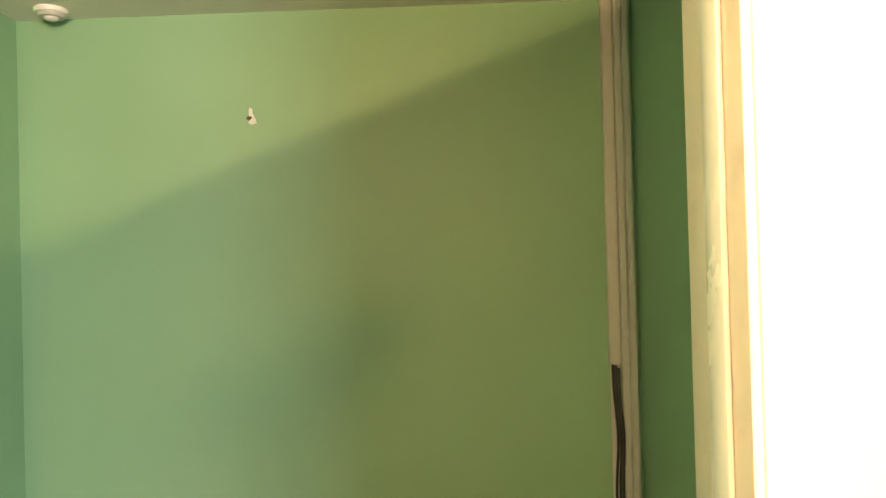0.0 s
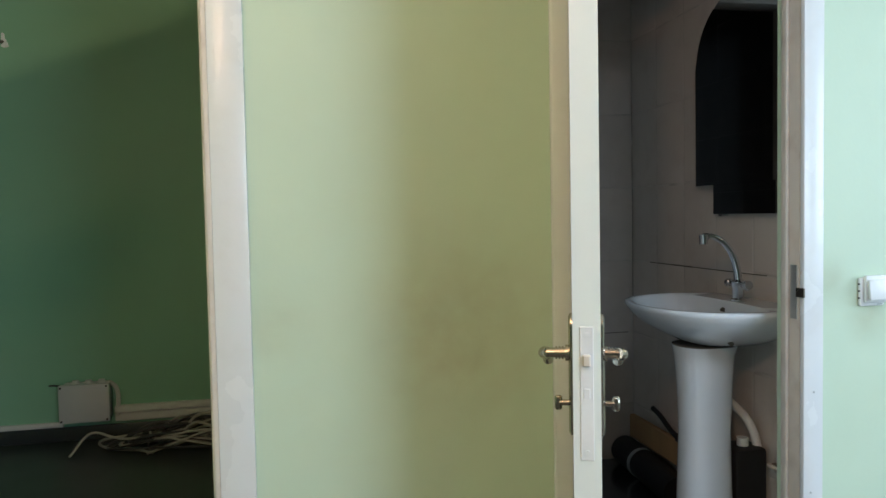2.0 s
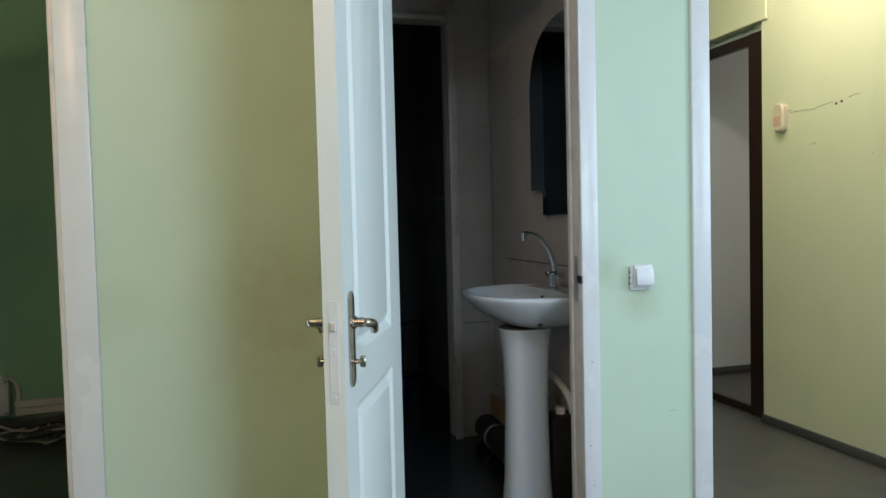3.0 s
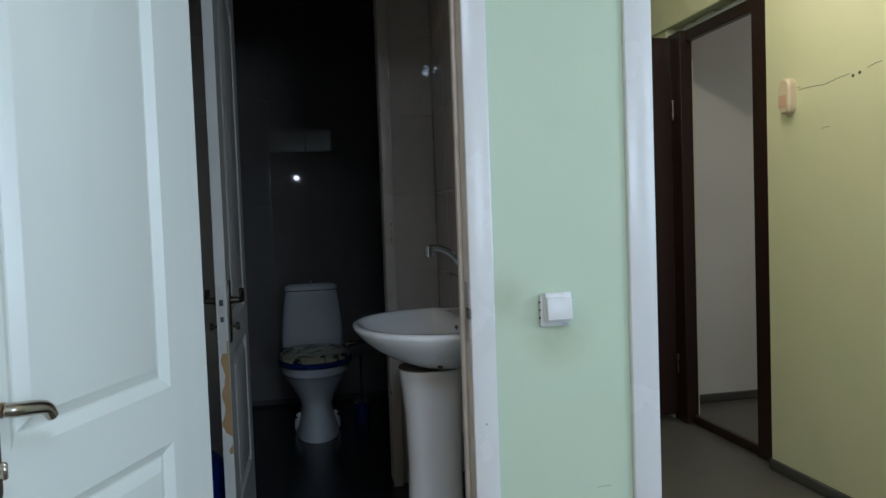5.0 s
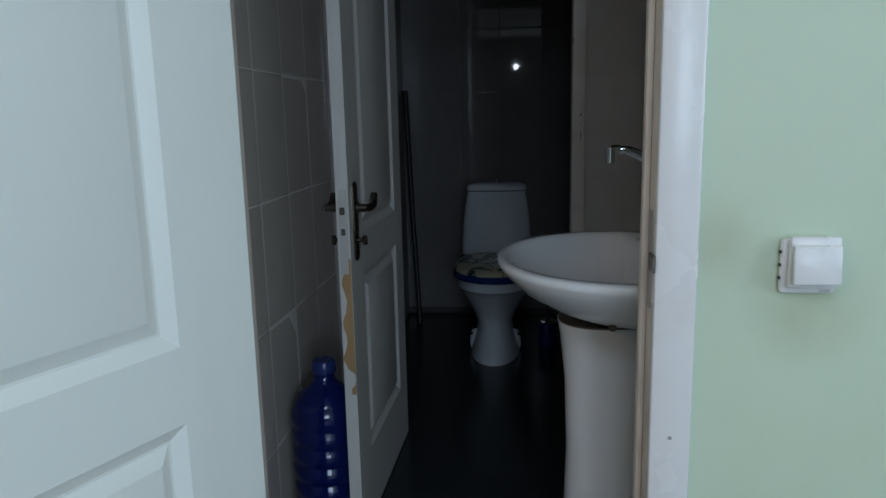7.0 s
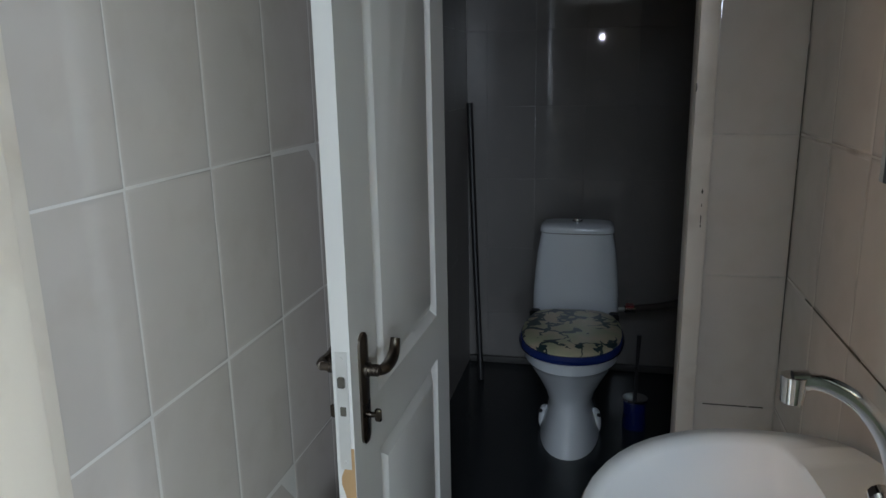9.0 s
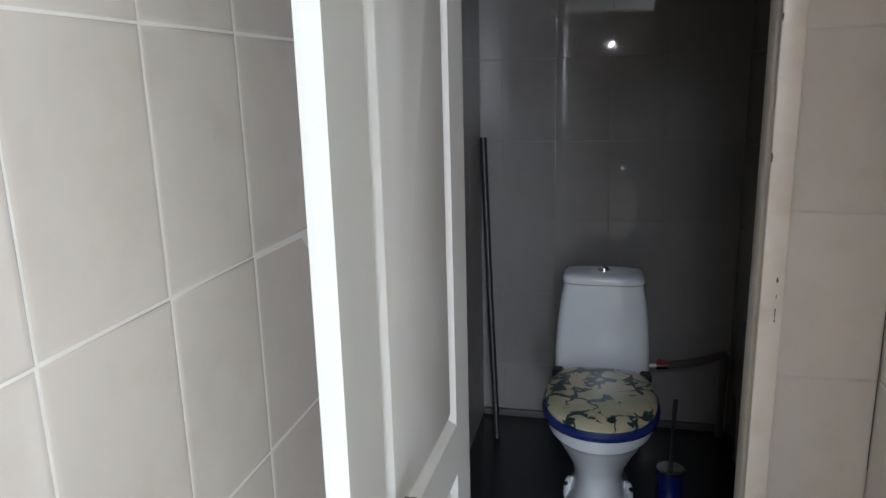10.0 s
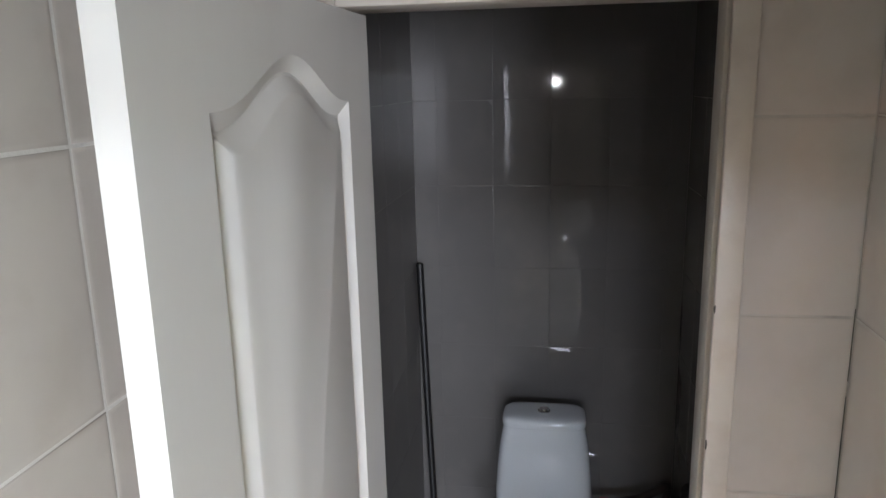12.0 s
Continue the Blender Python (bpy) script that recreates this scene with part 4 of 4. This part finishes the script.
def toilet():
    t = thing("toilet", "white porcelain toilet with a blue seat and printed lid", "toilet")
    cx = -0.310
    body = [oval(cx, 2.25, 2.25 - f, b - 2.25, h, z, 2.15, 2.8, 40, 1) for z, h, f, b in
            ((0.0, 0.112, 1.995, 2.50), (0.02, 0.110, 1.998, 2.50), (0.06, 0.098, 2.020, 2.49), (0.11, 0.086, 2.055, 2.48), (0.155, 0.084, 2.080, 2.47), (0.20, 0.102, 2.068, 2.47),
             (0.26, 0.135, 2.030, 2.47), (0.305, 0.160, 1.995, 2.47), (0.325, 0.166, 1.978, 2.47), (0.332, 0.176, 1.966, 2.48), (0.372, 0.179, 1.962, 2.48))]
    part("bowl", loft(body), PORCELAIN, t, smooth=50)
    for side in (-1, 1):
        ear = tube(smooth_path([(cx + side * 0.085, 2.20, 0.10), (cx + side * 0.096, 2.215, 0.085), (cx + side * 0.102, 2.225, 0.03), (cx + side * 0.102, 2.23, 0.001)], 4), [0.010 + 0.008 * math.sin(math.pi * k / 12) for k in range(13)], sides=12)
        flange = part("foot_flange", ear, PORCELAIN, t, smooth=60)
        part("bolt", tube([(cx + side * 0.107, 2.20, 0.085), (cx + side * 0.112, 2.192, 0.087)], 0.007, sides=10), BLACK, flange)
    tank = []
    for z, h, f in ((0.372, 0.165, 2.470), (0.39, 0.173, 2.467), (0.46, 0.172, 2.467), (0.56, 0.165, 2.468), (0.64, 0.156, 2.470), (0.69, 0.147, 2.472), (0.7145, 0.142, 2.474)):
        tank.append(oval(cx, 2.56, 2.56 - f, 0.065, h, z, 5.0, 5.0, 48, 1))
    part("tank", loft(tank), PORCELAIN, t, smooth=50)
    lid = [oval(cx, 2.56, f, min(0.068, f * 0.75), h, z, 4.5, 4.5, 48, 1) for z, h, f in ((0.7185, 0.140, 0.090), (0.720, 0.147, 0.096), (0.733, 0.147, 0.096), (0.744, 0.142, 0.092), (0.751, 0.128, 0.080), (0.754, 0.10, 0.060), (0.755, 0.06, 0.04))]
    part("tank_lid", loft(lid), PORCELAIN, t, smooth=50)
    part("lid_gap", loft([oval(cx, 2.56, 0.084, 0.063, 0.137, z, 5.0, 5.0, 48, 1) for z in (0.7140, 0.7190)]), STAIN_DARK, t)
    part("flush_button", lathe([(0.001, 0.0), (0.022, 0.0), (0.022, 0.005), (0.017, 0.008), (0.016, 0.013), (0.001, 0.014)], (cx, 2.54, 0.754), 20), CHROME, t, "chrome flush button", smooth=40)
    seat = [oval(cx, 2.19, f, b, h, z, 2.15, 3.0, 48, 1) for z, f, b, h in ((0.373, 0.226, 0.235, 0.180), (0.378, 0.238, 0.238, 0.187), (0.392, 0.242, 0.238, 0.190), (0.403, 0.234, 0.235, 0.183))]
    part("seat", loft(seat), BLUE_PLASTIC, t, "dark blue plastic seat", smooth=50)
    cover = [oval(cx, 2.195, f, b, h, z, 2.15, 3.2, 48, 1) for z, f, b, h in ((0.402, 0.228, 0.232, 0.178), (0.412, 0.230, 0.233, 0.180), (0.424, 0.216, 0.225, 0.168), (0.431, 0.170, 0.190, 0.130), (0.433, 0.08, 0.1, 0.06))]
    part("seat_lid", loft(cover), SEAT_PRINT, t, "padded lid printed with cream and dark green shapes", smooth=50)
    for side in (-1, 1):
        part("seat_hinge", box((cx + side * 0.155 - 0.02, 2.405, 0.375), (cx + side * 0.155 + 0.02, 2.45, 0.412), 0.006), BLACK, t)
    part("outlet", tube([(cx, 2.46, 0.17), (cx, 2.62, 0.19), (cx, 2.85, 0.15)], 0.052, sides=16), GREY_PLASTIC, t, "grey outlet pipe", smooth=50)


toilet()


def water_feed():
    f = thing("water_feed", "dark dusty water pipe with a red valve beside the toilet tank", "water pipe")
    part("hose", tube(smooth_path([(-0.150, 2.56, 0.385), (-0.12, 2.562, 0.388), (-0.085, 2.565, 0.390)], 4), 0.009, sides=10), STEEL, f, smooth=50)
    part("valve", tube([(-0.112, 2.563, 0.389), (-0.070, 2.566, 0.391)], 0.015, sides=12), NICKEL, f, smooth=40)
    part("valve_handle", box((-0.108, 2.535, 0.400), (-0.074, 2.575, 0.412), 0.004), RED_PLASTIC, f, "red valve handle")
    part("pipe", tube(smooth_path([(-0.078, 2.566, 0.391), (0.02, 2.60, 0.394), (0.11, 2.66, 0.396), (0.150, 2.72, 0.385), (0.160, 2.76, 0.33), (0.162, 2.79, 0.18), (0.162, 2.80, 0.002)], 6), 0.015, sides=12), OLD_PIPE, f, smooth=50)


water_feed()


def toilet_brush():
    b = thing("toilet_brush", "toilet brush in a small shiny blue holder", "toilet brush", pose(-0.068, 2.30, 0))
    part("holder", lathe([(0.001, 0.0), (0.044, 0.0), (0.046, 0.006), (0.040, 0.05), (0.043, 0.11), (0.040, 0.115), (0.034, 0.11), (0.001, 0.10)], sides=24), BLUE_CLEAR, b, smooth=40)
    part("rim", lathe([(0.036, 0.113), (0.046, 0.113), (0.048, 0.12), (0.036, 0.122)], sides=24), CHROME, b, "shiny rim", smooth=40)
    part("brush_handle", tube([(0, 0, 0.10), (0.002, 0.004, 0.25), (0.006, 0.01, 0.37)], [0.008, 0.006, 0.009], sides=10), BLACK, b, smooth=50)


toilet_brush()
tagged(link_mesh("mop_pole", tube([(-0.722, 2.63, 0.001), (-0.762, 2.725, 0.60), (-0.798, 2.82, 1.215)], [0.012, 0.013, 0.014], sides=12), BLACK, smooth=50),
       "thin dark pole leaning in the stall's corner", "pole")


def water_bottle():
    b = thing("water_bottle", "large ribbed blue plastic water bottle on the floor", "water bottle", pose(-0.716, 0.80, 0))
    prof = [(0.001, 0.0), (0.080, 0.0), (0.092, 0.010)]
    for z in (0.045, 0.095, 0.145, 0.195, 0.245):
        prof += [(0.094, z - 0.020), (0.094, z + 0.012), (0.087, z + 0.020), (0.087, z + 0.024)]
    prof += [(0.094, 0.282), (0.093, 0.305), (0.084, 0.335), (0.062, 0.362), (0.036, 0.380), (0.028, 0.392), (0.028, 0.415), (0.001, 0.415)]
    part("bottle_body", lathe(prof, sides=36), BLUE_CLEAR, b, smooth=50)
    part("cap", lathe([(0.001, 0.410), (0.031, 0.410), (0.032, 0.416), (0.031, 0.440), (0.028, 0.444), (0.001, 0.444)], sides=24), BLUE_PLASTIC, b, "dark blue cap", smooth=40)


water_bottle()


def under_sink():
    hose = thing("drain_hose", "pale plastic drain hose curving under the sink", "hose")
    part("hose", tube(smooth_path([(0.02, 0.50, 0.64), (0.08, 0.56, 0.50), (0.13, 0.52, 0.46), (0.16, 0.45, 0.40), (0.165, 0.41, 0.30), (0.165, 0.40, 0.16), (0.15, 0.40, 0.004)], 7), 0.014, sides=12), WHITE_PLASTIC, hose, smooth=50)
    part("trap", lathe([(0.001, 0.46), (0.03, 0.46), (0.034, 0.48), (0.034, 0.56), (0.02, 0.57), (0.018, 0.66), (0.001, 0.66)], (0.055, 0.50, 0.0), 16), WHITE_PLASTIC, hose, smooth=40)
    jug = thing("jug", "grey-blue plastic jug standing under the sink", "jug", pose(0.115, 0.60, 0))
    part("jug_body", lathe([(0.001, 0.0), (0.062, 0.0), (0.066, 0.01), (0.066, 0.30), (0.055, 0.36), (0.022, 0.40), (0.020, 0.43), (0.001, 0.43)], sides=20), GREY_PLASTIC, jug, smooth=40)
    part("cap", lathe([(0.001, 0.425), (0.024, 0.425), (0.024, 0.45), (0.001, 0.452)], sides=16), WHITE_PLASTIC, jug, smooth=40)
    can = thing("dark_canister", "dark plastic canister behind the sink's pedestal", "canister", pose(0.12, 0.43, 0))
    part("canister_body", box((-0.055, -0.05, 0.0), (0.055, 0.06, 0.34), 0.012, seg=2), BLACK, can, smooth=40)
    part("canister_cap", tube([(0, 0.0, 0.34), (0, 0.0, 0.365)], 0.018, sides=14), WHITE_PLASTIC, can)
    roll = thing("pipe_roll", "dark rolled mat lying along the tiles", "roll")
    part("roll_body", tube([(0.085, 0.76, 0.062), (0.10, 1.02, 0.064), (0.115, 1.27, 0.062)], 0.060, sides=20), BLACK, roll, smooth=50)
    part("tie", tube([(0.10, 1.07, 0.064), (0.1012, 1.09, 0.064)], 0.0615, sides=20), GREY_PLASTIC, roll)
    board = thing("wooden_offcut", "brown board leaning on the dark roll", "board")
    part("board_body", box((0.125, 0.72, 0.128), (0.150, 1.24, 0.225), 0.004), BARE_WOOD, board)
    grip = thing("hand_pump", "black tool with a bent grip on the roll", "tool", pose(0.10, 0.93, 0.225))
    part("shaft", tube(smooth_path([(0.03, -0.10, 0.006), (0.03, -0.02, 0.03), (0.03, 0.05, 0.06), (0.03, 0.11, 0.075)], 5), 0.010, sides=10), BLACK, grip, smooth=50)
    part("head", box((0.01, -0.14, 0.0), (0.05, -0.09, 0.035), 0.008), BLACK, grip)
    tap = thing("wall_valve", "small brass stop valve on the tiles", "valve", pose(0.193, 0.33, 0.30))
    part("valve_body", tube([(0, 0, 0), (-0.035, 0, 0)], 0.011, sides=12), NICKEL, tap, smooth=40)
    part("valve_handle", box((-0.045, -0.022, -0.006), (-0.033, 0.022, 0.006), 0.003), CREAM_PAINT, tap)


under_sink()


# ---- wall tiles, piece by piece ----
TILE_W, TILE_H, JOINT = 0.213, 0.318, 0.0016
_tile_meshes = {}


def tile_mesh(w, h, glaze):
    key = (round(w, 3), round(h, 3), glaze.name)
    if key not in _tile_meshes:
        bm, rows = bmesh.new(), []
        edge = ((0.0, -0.0012), (0.0025, -0.0003), (0.0080, 0.0), (0.0088, 0.0)) if glaze is TILE else ((0.0, -0.0004), (0.0008, -0.0001), (0.0030, 0.0), (0.0034, 0.0))
        for c, z in ((0.0, -0.006),) + edge:
            rows.append([bm.verts.new((x, y, z)) for x, y in ((c, c), (w - c, c), (w - c, h - c), (c, h - c))])
        for i, (p, q) in enumerate(zip(rows, rows[1:])):
            for k in range(4):
                n = (k + 1) % 4
                bm.faces.new((p[k], p[n], q[n], q[k])).smooth = i > 0
        bm.faces.new(rows[-1])
        me = bpy.data.meshes.new("tile")
        bm.to_mesh(me)
        bm.free()
        me.materials.append(glaze)
        _tile_meshes[key] = me
    return _tile_meshes[key]


def cuts(start, end, pitch, first):
    k = math.floor((start - first) / pitch)
    out, at = [start], first + (k + 1) * pitch
    while at < end - 0.02:
        if at > start + 0.02:
            out.append(at)
        at += pitch
    return out + [end]


def tile_field(parent, origin, along, normal, length, first, z0, z1, z_first=0.244, glaze=TILE):
    """Tiles over one rectangle: along is the horizontal run, normal points into the room."""
    gap = JOINT if glaze is TILE else 0.0005
    u, w, n = Vector(along), Vector((0, 0, 1)), Vector(normal)
    flip = u.cross(w).dot(n) < 0
    for a, b in zip(cuts(0, length, TILE_W, first), cuts(0, length, TILE_W, first)[1:]):
        for c, d in zip(cuts(z0, z1, TILE_H, z_first), cuts(z0, z1, TILE_H, z_first)[1:]):
            me = tile_mesh(b - a - gap, d - c - gap, glaze)
            ob = new("tile", me)
            tilt = 0.0012
            run = -u if flip else u
            at = Vector(origin) + u * ((b if flip else a) + (-gap / 2 if flip else gap / 2)) + w * (c + gap / 2) + n * random.uniform(-0.0003, 0.0003)
            m = Matrix((run, w, n)).transposed().to_4x4()
            m.translation = at
            ob.matrix_world = m @ Matrix.Rotation(random.uniform(-tilt, tilt), 4, "X") @ Matrix.Rotation(random.uniform(-tilt, tilt), 4, "Y")
            ob.parent = parent


random.seed(31)
tile_field(wall_left, (LEFT, 0.116, 0), (0, 1, 0), (1, 0, 0), STALL - 0.116, 0.681 - 0.116, 0.0, TOP)
# runs inside the stall take the darkened copies of the tile
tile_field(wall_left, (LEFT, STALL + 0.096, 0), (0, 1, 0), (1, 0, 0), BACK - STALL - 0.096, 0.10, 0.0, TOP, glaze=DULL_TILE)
tile_field(wall_right, (RIGHT, 0.116, 0), (0, 1, 0), (-1, 0, 0), STALL - 0.116, 0.15, 0.0, TOP)
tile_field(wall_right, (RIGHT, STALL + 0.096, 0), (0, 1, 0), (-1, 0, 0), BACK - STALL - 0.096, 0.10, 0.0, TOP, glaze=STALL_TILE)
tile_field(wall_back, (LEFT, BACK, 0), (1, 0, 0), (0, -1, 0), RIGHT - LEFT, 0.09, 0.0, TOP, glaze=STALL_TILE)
tile_field(wall_stall, (0.0125, STALL, 0), (1, 0, 0), (0, -1, 0), RIGHT - 0.0125, 0.0, 0.0, TOP)
tile_field(wall_stall, (LEFT, STALL, 0), (1, 0, 0), (0, -1, 0), -0.657 - LEFT, 0.0, 0.0, TOP)
tile_field(wall_stall, (-0.655, STALL, 0), (1, 0, 0), (0, -1, 0), 0.66, 0.03, HEAD + 0.055, TOP)

# joints that have gone black above the sink and on the narrow wall, and chips in the cream strip
random.seed(44)
black_joint = thing("blackened_joints", "blackened tile joints with crumbled grout above the sink", "tile joint", kind="structure")


def dark_run(start, step, lengths):
    at = Vector(start)
    for length, gap in lengths:
        half = random.uniform(0.0014, 0.0024)
        end = at + Vector(step) * length
        lo = [min(at[i], end[i]) - (half if i == 2 else 0.0006) for i in range(3)]
        hi = [max(at[i], end[i]) + (half if i == 2 else 0.0006) for i in range(3)]
        part("joint", box(lo, hi, 0.0004), STAIN_DARK, black_joint)
        at = end + Vector(step) * gap


dark_run((RIGHT - 0.0002, 1.175, 0.880), (0, -1, 0), ((0.045, 0.012), (0.11, 0.004), (0.16, 0.006), (0.13, 0.003), (0.19, 0.005), (0.10, 0.01)))
dark_run((0.035, STALL - 0.0002, 0.562), (1, 0, 0), ((0.035, 0.002), (0.06, 0.006), (0.03, 0.0)))
dark_run((RIGHT - 0.001, STALL - 0.0006, 0.70), (0, 0, 1), ((0.22, 0.0), (0.2, 0.02), (0.24, 0.03), (0.12, 0.0)))
for k in range(7):
    z = random.choice((0.42, 0.9, 1.02, 1.06, 1.30, 1.52)) + random.uniform(-0.03, 0.03)
    w, h = random.uniform(0.001, 0.0025), random.uniform(0.004, 0.012)
    x = random.choice((-0.0275, -0.0015))
    ring = [(x + w * math.cos(t) * random.uniform(0.6, 1.2), z + h * math.sin(t) * random.uniform(0.7, 1.1)) for t in (2 * math.pi * i / 8 for i in range(8))]
    tagged(link_mesh("paint_chip", loft([[(p, 1.3052, q) for p, q in ring], [(p, 1.3046, q) for p, q in ring]]), STAIN_DARK),
           "dark chip in the cream door strip", "chip", "chips along the stall doorway")
